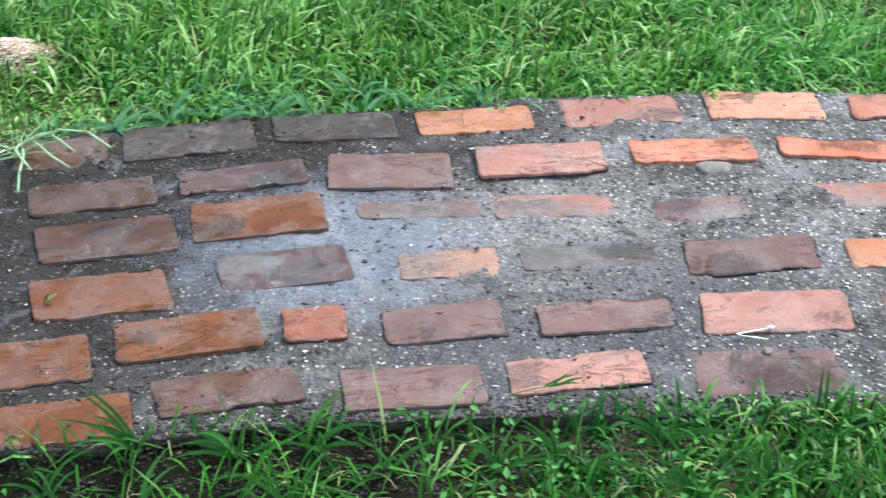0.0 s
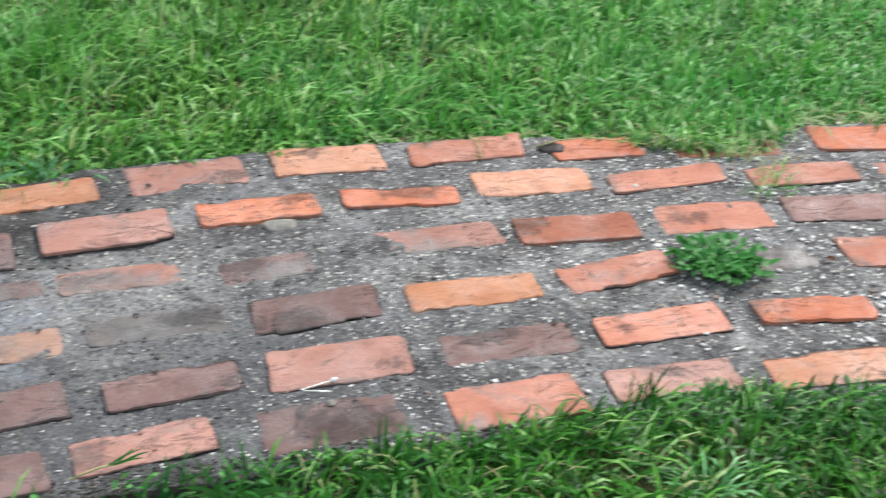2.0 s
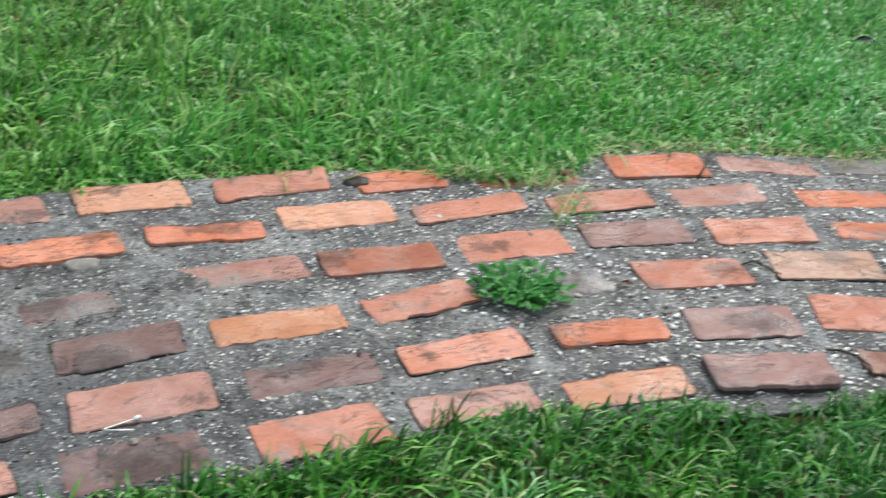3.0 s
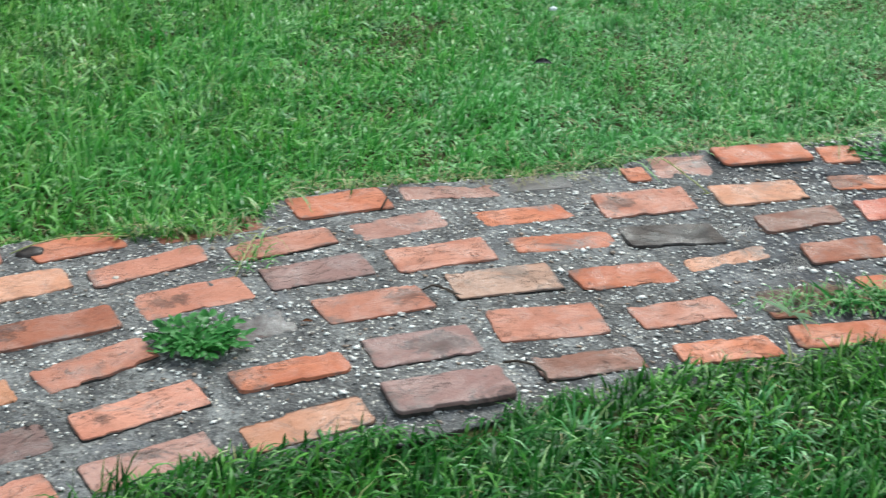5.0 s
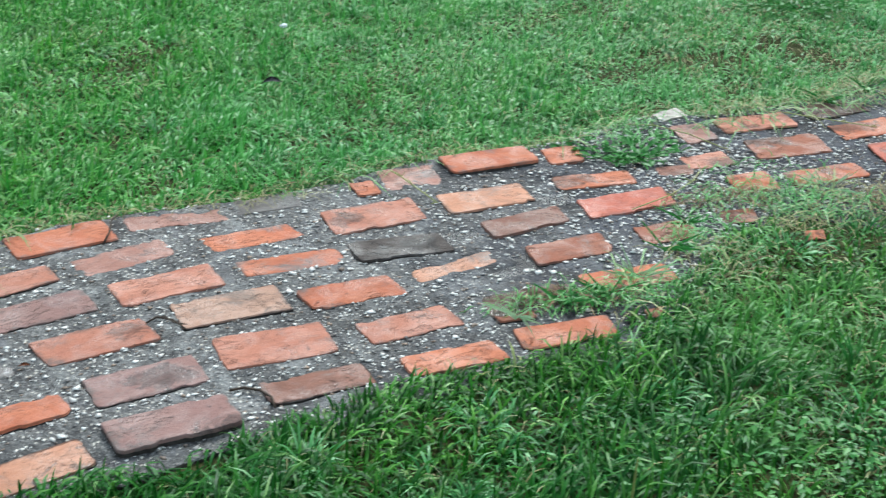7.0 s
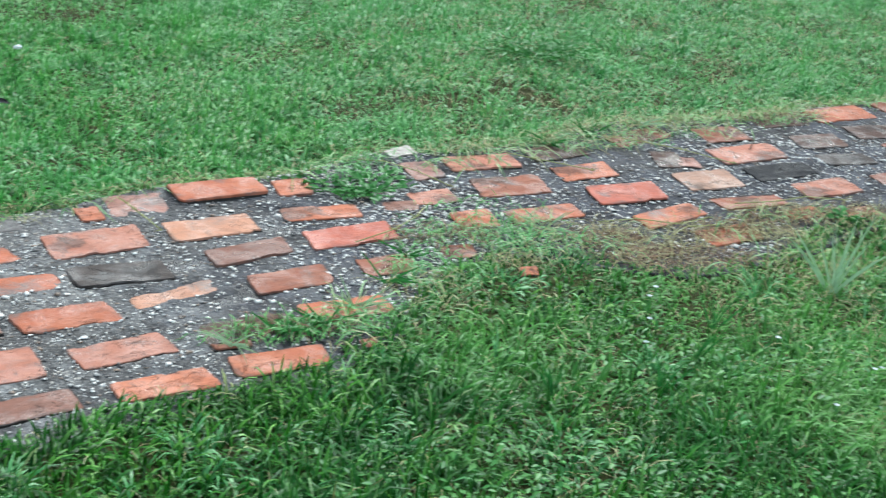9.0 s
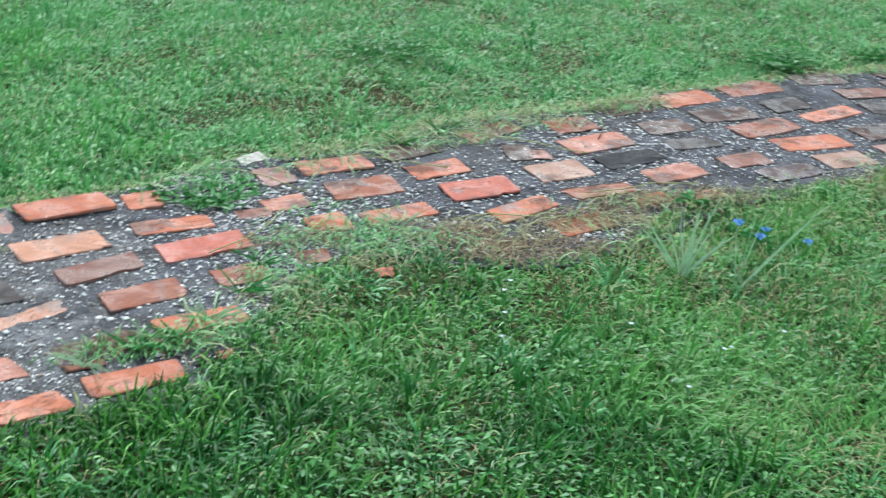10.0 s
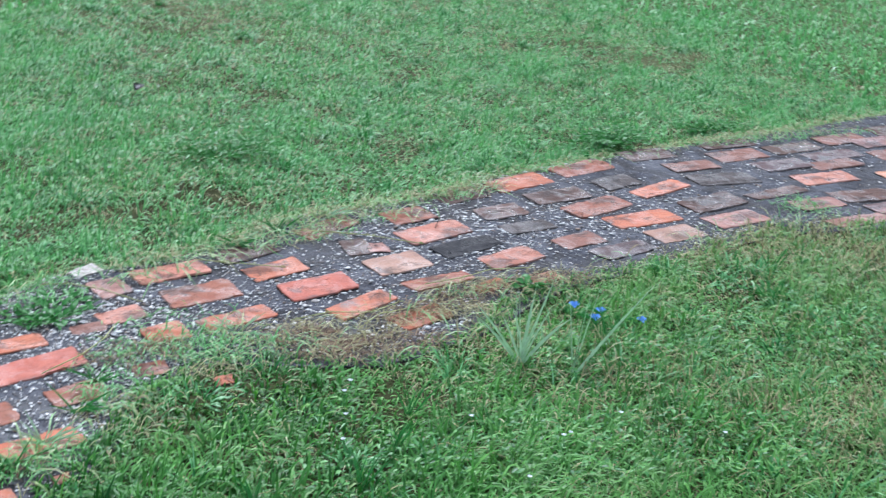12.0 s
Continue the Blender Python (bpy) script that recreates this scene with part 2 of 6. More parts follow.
    return k.done(col, rough, n3, Specular_IOR_Level=k.math("ADD", 0.12, k.math("MULTIPLY", silt_sheen, 0.4)))


def island_material(name, stops, rough=0.6, spread=None, bump_scale=300):
    """Loose bits, each with a colour of its own."""
    k = Mat(name)
    col = k.ramp(k.random_island(), *stops)
    p = k.coords(shift=False)
    f = k.noise(p, bump_scale, 3, 0.6)
    col = k.mix(k.span(f, 0.35, 0.75, 0.0, 0.35), col, spread or srgb(90, 84, 78))
    return k.done(col, rough, k.bump(f, 0.3, 0.001))


def leaf_material(name, stops, patch=None, rough=0.42, through=0.30, patch_scale=2.2, patch_at=(0.5, 0.62), sort=None, dark=None, gloss=0.22):
    """Living or dry leaf: a colour for each blade, patches over the ground, light passing through."""
    k = Mat(name)
    col = k.ramp(k.random_island(), *stops)
    pos = k.position()
    if patch:
        m = k.noise(pos, patch_scale, 4, 0.6, 0.3)
        col = k.mix(k.span(m, patch_at[0], patch_at[1], 0.0, 0.7), col, patch)
    if sort:
        sep = k.n.new("ShaderNodeSeparateXYZ")
        k.put(sep.inputs[0], pos)
        run = k.math("ADD", sep.outputs[0], k.span(k.noise(pos, 1.7, 4, 0.6), 0.3, 0.7, -0.9, 0.9))
        for at0, at1, amount, kind in sort:
            col = k.mix(k.span(run, at0, at1, 0.0, amount), col, kind)
    if dark:
        # darker kinds of grass in clumps
        col = k.mix(k.span(k.noise(pos, 7.5, 5, 0.65, 0.6), 0.52, 0.62, 0.0, 0.42), col, dark)
    fine = k.noise(pos, 60, 3, 0.6)
    hue = k.n.new("ShaderNodeHueSaturation")
    k.put(hue.inputs["Value"], k.span(fine, 0.3, 0.7, 0.82, 1.18))
    k.put(hue.inputs["Color"], col)
    k.done(hue.outputs[0], rough, Specular_IOR_Level=gloss)
    tr = k.n.new("ShaderNodeBsdfTranslucent")
    k.put(tr.inputs["Color"], hue.outputs[0])
    mx = k.n.new("ShaderNodeMixShader")
    mx.inputs[0].default_value = through
    k.l.new(k.b.outputs[0], mx.inputs[1])
    k.l.new(tr.outputs[0], mx.inputs[2])
    k.l.new(mx.outputs[0], k.n["Material Output"].inputs["Surface"])
    return k.m


def soil_material():
    k = Mat("damp_soil_under_lawn")
    p = k.coords(shift=False)
    a = k.noise(p, 2.5, 5, 0.6, 0.4)
    b = k.noise(p, 30, 5, 0.7)
    c = k.noise(p, 260, 3, 0.7)
    col = k.mix(k.span(b, 0.35, 0.7), srgb(44, 48, 26), srgb(76, 80, 44))
    col = k.mix(k.span(a, 0.55, 0.7, 0.0, 0.45), col, srgb(66, 70, 38))
    col = k.mix(k.span(c, 0.4, 0.75, 0.0, 0.5), col, srgb(56, 58, 34))
    # farther out the turf itself closes over the soil
    d = k.n.new("ShaderNodeVectorMath")
    d.operation = "DISTANCE"
    k.put(d.inputs[0], p)
    d.inputs[1].default_value = (2.6, 2.6, 0.0)
    turf = k.mix(k.span(b, 0.36, 0.64), srgb(54, 66, 34), srgb(92, 108, 62))
    turf = k.mix(k.span(a, 0.45, 0.65, 0.0, 0.5), turf, srgb(104, 94, 70))
    col = k.mix(k.span(k.math("ADD", d.outputs["Value"], k.span(a, 0.3, 0.7, -0.5, 0.5)), 2.6, 4.2, 0.0, 0.9), col, turf)
    flat = k.n.new("ShaderNodeSeparateXYZ")
    k.put(flat.inputs[0], p)
    col = k.mix(k.span(k.math("ADD", flat.outputs[1], k.span(a, 0.3, 0.7, -0.3, 0.3)), 0.2, 0.8, 0.9, 0.0), col, turf)
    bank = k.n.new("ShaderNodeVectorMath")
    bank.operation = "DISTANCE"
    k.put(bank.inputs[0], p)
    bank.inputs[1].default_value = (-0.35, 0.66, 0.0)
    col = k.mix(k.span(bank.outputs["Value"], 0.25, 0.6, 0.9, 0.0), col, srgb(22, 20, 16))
    return k.done(col, 0.85, k.bump(b, 0.8, 0.02, k.bump(c, 0.6, 0.004)), Specular_IOR_Level=0.08)


def plain_material(name, colour, other, scale=80, rough=0.6, relief=0.001, metal=0.0):
    k = Mat(name)
    p = k.coords()
    a = k.noise(p, scale, 5, 0.65, 0.3)
    b = k.noise(p, scale * 6, 3, 0.6)
    col = k.mix(k.span(a, 0.38, 0.66), colour, other)
    return k.done(col, k.span(b, 0.3, 0.7, rough * 0.8, min(1.0, rough * 1.2)), k.bump(a, 0.5, relief), Metallic=metal, Specular_IOR_Level=0.5 if metal else 0.2)


M_MORTAR = mortar_material()
M_SOIL = soil_material()
# dark brown for the upright sides of the slab
M_RIM = plain_material("dark_slab_edge", srgb(36, 32, 27), srgb(76, 69, 60), 38, 0.8, 0.008)
# dirt in the joints, with the narrow gap's shade put into its colour
M_JOINT_DARK = plain_material("joint_dirt_and_shade", srgb(44, 40, 38), srgb(72, 67, 63), 60, 0.85, 0.002)
M_CHIPS = island_material("shell_chips", ((0.0, srgb(240, 238, 232)), (0.55, srgb(220, 216, 208)), (0.68, srgb(160, 158, 154)), (0.8, srgb(84, 82, 82)), (1.0, srgb(150, 128, 108))))
M_CRUMB = island_material("soil_crumbs", ((0.0, srgb(30, 27, 24)), (0.5, srgb(52, 44, 36)), (0.8, srgb(38, 40, 34)), (1.0, srgb(92, 80, 66))), 0.5, srgb(30, 28, 26))
M_GRAVEL = island_material("pea_gravel", ((0.0, srgb(226, 214, 192)), (0.35, srgb(206, 172, 134)), (0.6, srgb(178, 138, 106)), (0.8, srgb(232, 228, 218)), (1.0, srgb(150, 128, 108))))
M_GRASS = leaf_material("lawn_grass", ((0.0, srgb(32, 70, 16)), (0.25, srgb(60, 116, 34)), (0.5, srgb(96, 152, 54)), (0.76, srgb(136, 186, 88)), (0.92, srgb(174, 216, 140)), (1.0, srgb(176, 180, 116))), srgb(86, 152, 62), rough=0.38, through=0.30, gloss=0.26, patch_scale=1.1, patch_at=(0.46, 0.64), sort=((-0.6, 0.7, 0.45, srgb(77, 168, 70)), (0.9, 2.6, 0.5, srgb(126, 186, 120))), dark=srgb(42, 95, 40))
# darker than lawn_grass: shade deep in the canopy is put into the blade colour
M_NEAR_SHADED = leaf_material("near_lawn_shaded", ((0.0, srgb(20, 54, 10)), (0.3, srgb(36, 90, 16)), (0.58, srgb(53, 115, 26)), (0.82, srgb(76, 138, 38)), (0.93, srgb(120, 176, 76)), (0.985, srgb(164, 202, 128)), (1.0, srgb(152, 148, 92))), srgb(36, 100, 36), rough=0.42, through=0.22, gloss=0.18, patch_scale=1.4, patch_at=(0.44, 0.62), sort=((1.9, 3.0, 0.6, srgb(116, 176, 88)), (2.8, 4.0, 0.55, srgb(124, 158, 92))), dark=srgb(22, 68, 22))
M_COARSE = leaf_material("coarse_grass", ((0.0, srgb(44, 104, 46)), (0.4, srgb(70, 138, 68)), (0.8, srgb(110, 170, 104)), (1.0, srgb(150, 196, 140))), rough=0.42, through=0.2)
M_THATCH = leaf_material("straw_thatch", ((0.0, srgb(136, 130, 84)), (0.4, srgb(168, 166, 116)), (0.8, srgb(110, 100, 68)), (1.0, srgb(190, 192, 146))), rough=0.6, through=0.15)
M_ROOTS = leaf_material("brown_rootlets", ((0.0, srgb(74, 56, 42)), (0.5, srgb(108, 84, 62)), (0.85, srgb(140, 114, 84)), (1.0, srgb(170, 148, 110))), rough=0.7, through=0.05)
M_STOLON = leaf_material("creeping_stems", ((0.0, srgb(76, 128, 66)), (0.35, srgb(126, 168, 104)), (0.6, srgb(168, 178, 124)), (0.72, srgb(116, 92, 62)), (0.85, srgb(150, 182, 126)), (1.0, srgb(92, 150, 88))), rough=0.5, through=0.1)
M_BROAD = leaf_material("broad_bluish_blade", ((0.0, srgb(84, 140, 92)), (0.4, srgb(124, 176, 128)), (0.8, srgb(164, 204, 164)), (1.0, srgb(196, 222, 198))), rough=0.5, through=0.4)
M_WIDE = leaf_material("wide_pale_blade", ((0.0, srgb(46, 94, 38)), (0.4, srgb(78, 132, 64)), (0.8, srgb(116, 164, 94)), (1.0, srgb(160, 194, 140))), rough=0.34, through=0.08)
# pale green whitened further: sky gloss on the blades is put into the colour
M_PALE_SHEEN = leaf_material("pale_sheen_grass", ((0.0, srgb(140, 186, 134)), (0.5, srgb(186, 214, 174)), (1.0, srgb(222, 234, 212))), rough=0.4, through=0.12, gloss=0.4)
M_RUNNER = leaf_material("pale_runner", ((0.0, srgb(176, 186, 124)), (0.5, srgb(160, 160, 104)), (1.0, srgb(128, 140, 84))), rough=0.5, through=0.1)
M_WEED = leaf_material("weed_leaf", ((0.0, srgb(46, 104, 44)), (0.5, srgb(76, 140, 64)), (1.0, srgb(118, 174, 96))), rough=0.4)
M_CLOVER = leaf_material("clover_leaf", ((0.0, srgb(40, 96, 38)), (0.5, srgb(62, 124, 52)), (1.0, srgb(96, 152, 74))), rough=0.4, through=0.15)
M_BLUE = leaf_material("blue_petal", ((0.0, srgb(92, 142, 228)), (1.0, srgb(132, 176, 242))), rough=0.5)
M_WHITE = plain_material("white_glazed_chip", srgb(196, 188, 176), srgb(128, 120, 112), 70, 0.6)
M_PETAL = leaf_material("white_petal", ((0.0, srgb(222, 228, 232)), (1.0, srgb(240, 242, 244))), rough=0.5)
M_TWIG = plain_material("dark_twig", srgb(52, 44, 38), srgb(84, 72, 60), 120, 0.7, 0.002)
M_STEEL = plain_material("pin_steel", srgb(214, 210, 200), srgb(232, 228, 220), 60, 0.3, 0.0002, 0.6)
M_DEAD = leaf_material("dead_leaf", ((0.0, srgb(122, 72, 48)), (1.0, srgb(150, 96, 60))), rough=0.6)
M_DARKLEAF = leaf_material("wet_dark_leaf", ((0.0, srgb(46, 46, 52)), (1.0, srgb(62, 60, 66))), rough=0.3, through=0.05)
M_LUMP = plain_material("cement_lump", srgb(112, 110, 104), srgb(140, 134, 124), 90, 0.8, 0.003)


def water_material():
    k = Mat("rain_water")
    k.done((0.92, 0.95, 0.97, 1.0), 0.03, IOR=1.33, Transmission_Weight=1.0)
    return k.m


M_WATER = water_material()


# ---- the plan: edges of the path, ground level ----
def edge(*pairs):
    return np.array([p[0] for p in pairs]), np.array([p[1] for p in pairs])


FAR_X, FAR_Y = edge((-3.2, -0.5), (-1.24, 1.15), (-0.87, 1.46), (-0.45, 1.80), (-0.10, 2.03), (0.24, 2.185), (0.40, 2.225), (0.49, 2.25), (0.58, 2.29), (0.655, 2.33), (0.70, 2.43), (0.93, 2.52), (1.30, 2.61), (1.63, 2.78), (1.89, 2.82), (2.19, 2.99), (2.37, 3.0), (2.62, 3.08), (2.95, 3.25), (3.46, 3.33), (3.73, 3.44), (4.33, 3.56), (5.17, 3.69), (6.0, 3.83), (9.0, 4.1))
NEAR_X, NEAR_Y = edge((-2.6, -1.1), (-0.59, 0.56), (-0.27, 0.84), (0.135, 1.10), (0.335, 1.225), (0.52, 1.36), (0.72, 1.50), (0.95, 1.585), (1.165, 1.635), (1.32, 1.73), (1.47, 1.80), (1.83, 1.90), (2.03, 2.1), (2.17, 2.30), (2.37, 2.43), (2.56, 2.36), (2.72, 2.285), (3.0, 2.36), (3.14, 2.47), (3.44, 2.57), (4.01, 2.67), (4.34, 2.76), (4.48, 2.76), (4.78, 2.67), (6.5, 2.60), (9.0, 2.6))


BED_X, BED_Y = edge((-2.6, -1.1), (-0.59, 0.555), (-0.27, 0.83), (0.135, 1.085), (0.335, 1.20), (0.52, 1.32), (0.72, 1.45), (0.95, 1.54), (1.165, 1.625), (1.47, 1.75), (1.83, 1.86), (2.03, 2.06), (2.17, 2.25), (2.37, 2.36), (2.56, 2.30), (2.72, 2.22), (3.0, 2.30), (3.2, 2.41), (3.44, 2.51), (4.01, 2.64), (4.34, 2.68), (4.78, 2.63), (6.5, 2.58), (9.0, 2.6))


def bed_edge(x):
    return np.interp(x, BED_X, BED_Y)


def far_edge(x):
    return np.interp(x, FAR_X, FAR_Y)


def near_edge(x):
    return np.interp(x, NEAR_X, NEAR_Y)


def wave(x, y, f, seed):
    """A smooth pseudo-random height in -1..1."""
    r = np.random.RandomState(seed)
    out = np.zeros_like(np.asarray(x, float))
    for i in range(7):
        a, ph = r.uniform(0, 2 * math.pi), r.uniform(0, 2 * math.pi)
        q = f * r.uniform(0.6, 1.7)
        out = out + np.sin((x * math.cos(a) + y * math.sin(a)) * q + ph)
    return out / 3.2


def soil_height(x, y):
    """Lawn level: a step below the path on the camera's side at its low end, nearly level with it elsewhere."""
    near = np.interp(x, [-1.9, -1.0, -0.4, 0.0, 0.6, 1.4, 2.0, 2.2, 2.8, 3.0, 6.0, 7.0], [-0.03, -0.070, -0.050, -0.024, -0.014, -0.012, -0.010, -0.003, -0.003, -0.008, -0.008, -0.015])
    far = np.interp(x, [-1.9, -1.0, 0.5, 3.0, 6.0, 7.0], [-0.03, -0.02, -0.03, -0.022, -0.022, -0.015])
    mid = 0.5 * (far_edge(x) + bed_edge(x))
    z = near + (far - near) * np.clip((y - mid) / 0.3 + 0.5, 0, 1)
    z = np.where((y < far_edge(x) - 0.03) & (y > bed_edge(x) + 0.03) & (x > 0.3) & (x < 6.1), z - 0.02, z)
    # soil banked up against the slab's near side
    out = bed_edge(x) - y
    z = np.where((out > -0.03) & (out < 0.5) & (x > -0.85), z + np.minimum(-0.007 - z, 0.055) * np.exp(-np.maximum(out, 0) / 0.05) * 0.93, z)
    heap = 0.045 * np.exp(-(((x + 1.49) / 0.15) ** 2 + ((y - 1.41) / 0.10) ** 2) * 1.5)
    return z + heap + np.interp(x, [0.0, 2.5], [0.008, 0.004]) * wave(x, y, 6.0, 5)


# small hollows in the mortar where rain stands: place and reach
HOLLOWS = ((1.604, 2.345, 0.055, 0.022), (1.83, 2.515, 0.055, 0.030), (1.70, 2.20, 0.05, 0.03))


def bed_height(x, y):
    """Top of the mortar bed."""
    z = -0.0026 + 0.0018 * wave(x, y, 34.0, 11) + 0.0012 * wave(x, y, 150.0, 12)
    dip = np.exp(-(((x + 0.52) / 0.24) ** 2 + ((y - 1.14) / 0.17) ** 2))
    for hx, hy, rx, ry in HOLLOWS:
        z = z - 0.0085 * np.exp(-(((x - hx) / rx) ** 2 + ((y - hy) / ry) ** 2))
    return z - 0.0038 * dip - 0.0012 * dip * wave(x, y, 34.0, 11)


def raw_mesh(name, verts, faces, material, smooth=False):
    me = bpy.data.meshes.new(name)
    me.from_pydata([tuple(v) for v in verts], [], [tuple(f) for f in faces])
    me.materials.append(material)
    if smooth:
        me.polygons.foreach_set("use_smooth", np.ones(len(me.polygons), bool))
    me.update()
    return me


def part(name, bm, material, parent, label=""):
    me = bpy.data.meshes.new(name)
    bm.to_mesh(me)
    bm.free()
    me.materials.append(material)
    ob = new(name, me)
    ob.parent = parent
    if label:
        ob["label"] = label
    return ob


# ---- ground: one sheet to the horizon ----
def build_ground():
    far_out = np.geomspace(0.6, 900.0, 16)
    xs = np.concatenate([-3.0 - far_out[::-1], np.arange(-3.0, 10.0, 0.05), 10.0 + far_out])
    ys = np.concatenate([-1.5 - far_out[::-1], np.arange(-1.5, 8.0, 0.04), 8.0 + far_out])
    gx, gy = np.meshgrid(xs, ys)
    gz = soil_height(gx, gy)
    nx, ny = len(xs), len(ys)
    verts = np.stack([gx.ravel(), gy.ravel(), gz.ravel()], 1)
    i = np.arange((nx - 1) * (ny - 1))
    a = (i // (nx - 1)) * nx + i % (nx - 1)
    faces = np.stack([a, a + 1, a + 1 + nx, a + nx], 1)
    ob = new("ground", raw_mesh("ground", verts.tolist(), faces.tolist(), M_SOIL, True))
    tagged(ob, "damp brown soil with green moss beneath the lawn", "ground", kind="structure")


build_ground()


# ---- pavement: mortar bed with bricks set in it ----
PATH_BED = tagged(new("pavement", bpy.data.meshes.new("pavement")), "curved garden path of old bricks in damp grey shell mortar", "path", kind="structure")
BRICK_RECTS = []


def brick(x, y, yaw, length, width, tone, lift, skew=0.0, grime=None, film=None):
    """One worn brick set in the bed: broken edges, a hollowed and ridged face, a dark ring of dirt and painted gap
    shade in the crack round it.
    """
    r = random.Random(round(x * 1000) * 7919 + round(y * 1000))
    L, W = length / 2, width / 2
    top = ((0.95 if lift > 9 else 0.68) * lift - 1.0 if lift > 0 else 0.3 * lift - 1.2) / 1000.0
    per_l, per_w = max(8, round(length / 0.008)), max(5, round(width / 0.008))
    ring = [(-L + 2 * L * i / per_l, -W) for i in range(per_l)]
    ring += [(L, -W + 2 * W * i / per_w) for i in range(per_w)]
    ring += [(L - 2 * L * i / per_l, W) for i in range(per_l)]
    ring += [(-L, W - 2 * W * i / per_w) for i in range(per_w)]
    cr = [r.choice((0.003, 0.005, 0.008, 0.012, 0.018)) for _ in range(4)]
    chips = [(r.uniform(-L, L), r.choice((-W, W)), r.uniform(0.002, 0.009), r.uniform(0.008, 0.03)) for _ in range(r.choice((1, 2, 3, 4)))]
    o = Vector((r.uniform(0, 90), r.uniform(0, 90), r.uniform(0, 90)))
    ledge = r.choice((-1, 1, -1, 0, 0, 0, 0)) if lift > 2 else 0
    ledge_at = r.uniform(0.45, 0.75) * W

    def relief(px, py):
        ridge = noise.noise(Vector((px * 16, py * 48, 0)) + o) * 0.0015 + noise.noise(Vector((px * 55, py * 95, 3)) + o) * 0.0006
        hollow = noise.noise(Vector((px * 11, py * 14, 7)) + o) * 0.0009
        step = 0.0
        if ledge and py * ledge > ledge_at + 0.010 * noise.noise(Vector((px * 22, 0, 9)) + o):
            step = -0.0022
        return ridge + hollow + step

    pts, worn = [], []
    for px, py in ring:
        rad = cr[(0 if px < 0 else 1) + (0 if py < 0 else 2)]
        dx, dy = abs(px) - (L - rad), abs(py) - (W - rad)
        if dx > 0 and dy > 0 and math.hypot(dx, dy) > rad:
            d = math.hypot(dx, dy)
            px = math.copysign(L - rad + dx * rad / d, px)
            py = math.copysign(W - rad + dy * rad / d, py)
        for cx, cy, depth, reach in chips:
            if abs(py - cy) < 0.005 and abs(px - cx) < reach:
                py -= math.copysign(depth * r.uniform(0.6, 1.0), cy)
        wob = Vector((px * 38, py * 38, 0)) + o
        grain = Vector((px * 130, py * 130, 5)) + o
        py += 0.0012 * noise.noise(wob) + 0.0020 * noise.noise(grain)
        px += 0.0014 * noise.noise(wob + Vector((31, 7, 2))) + 0.0020 * noise.noise(grain + Vector((3, 17, 2))) + skew * py / width
        pts.append((px, py))
        worn.append(0.0006 + 0.0034 * max(0.0, -0.1 + noise.noise(wob + Vector((5, 5, 50)))))
    n = len(pts)
    tilt_x, tilt_y = r.uniform(-0.010, 0.010), r.uniform(-0.016, 0.016)
    crack = min(-0.0026, top - 0.0020) - top
    gap = [max(0.0003, 0.0014 + 0.0042 * noise.noise(Vector((px * 30, py * 30, 80)) + o)) for px, py in pts]
    # outwards (cracks) or inwards (face), height, whether it belongs to the face
    levels = [(1.0, -0.030, 0), (1.0, crack, 0), (0.1, crack, 0), (0.05, crack * 0.45, 0)]
    levels += [(-d, 0.0, 1) for d in (0.0, 0.0011, 0.0028, 0.0055, 0.010, 0.016, 0.024, 0.033) if d < W * 0.92]
    verts, faces, crack_dark = [], [], []
    for out, dz, face in levels:
        for (px, py), g, w in zip(pts, gap, worn):
            e = out * g if out > 0 else out
            qx, qy = px * (1 + e / L), py * (1 + e / W)
            if face:
                dz = relief(qx, qy) - w * math.exp(out / 0.0019) + qx * tilt_x + qy * tilt_y
            verts.append((qx, qy, dz))
    for a in range(len(levels) - 1):
        for i in range(n):
            j = (i + 1) % n
            faces.append((a * n + i, a * n + j, (a + 1) * n + j, (a + 1) * n + i))
            crack_dark.append(1 if a < (3 if lift > 9 else 2) else 0)
    faces.append(tuple((len(levels) - 1) * n + i for i in range(n)))
    crack_dark.append(0)
    me = raw_mesh("brick", verts, faces, TONES[tone])
    me.materials.append(M_JOINT_DARK)
    me.polygons.foreach_set("material_index", np.array(crack_dark, np.int32))
    me.polygons.foreach_set("use_smooth", np.array([not d for d in crack_dark], bool))
    ob = new("brick", me)
    ob.parent = PATH_BED
    ob.matrix_basis = pose(x, y, top, 0, 0, yaw)
    if x > 2.2 and not grime and tone != "black":
        grime = (r.uniform(-0.8, 0.8) * L, r.uniform(-0.7, 0.7) * W, r.uniform(0.008, 0.036))
    if grime:
        ob["grime_at"] = [float(q) for q in grime]
    if film:
        ob["film_at"] = [float(q) for q in film]
    BRICK_RECTS.append((x, y, radians(yaw), L, W, top if lift > 0 else -abs(top), lift > 0))


brick(-1.098, 1.168, 34.5, 0.166, 0.115, "soil", 0, -0.020)
brick(-0.938, 1.321, 43.6, 0.229, 0.118, "dark", 2, -0.003)
brick(-0.742, 1.486, 33.8, 0.216, 0.094, "dark", 4, -0.014)
brick(-0.537, 1.630, 38.4, 0.206, 0.089, "tan", 6, -0.003)
brick(-0.331, 1.796, 36.3, 0.213, 0.105, "salmon", 0, -0.005, grime=(0.065, -0.022, 0.022))
brick(-0.118, 1.941, 30.0, 0.204, 0.104, "peach", 4, -0.008, grime=(-0.04, 0.03, 0.014))
brick(-0.948, 1.090, 42.4, 0.205, 0.094, "soil", 3, -0.011)
brick(-0.769, 1.263, 41.6, 0.212, 0.078, "plum", 4, -0.008, grime=(0.06, -0.02, 0.03))
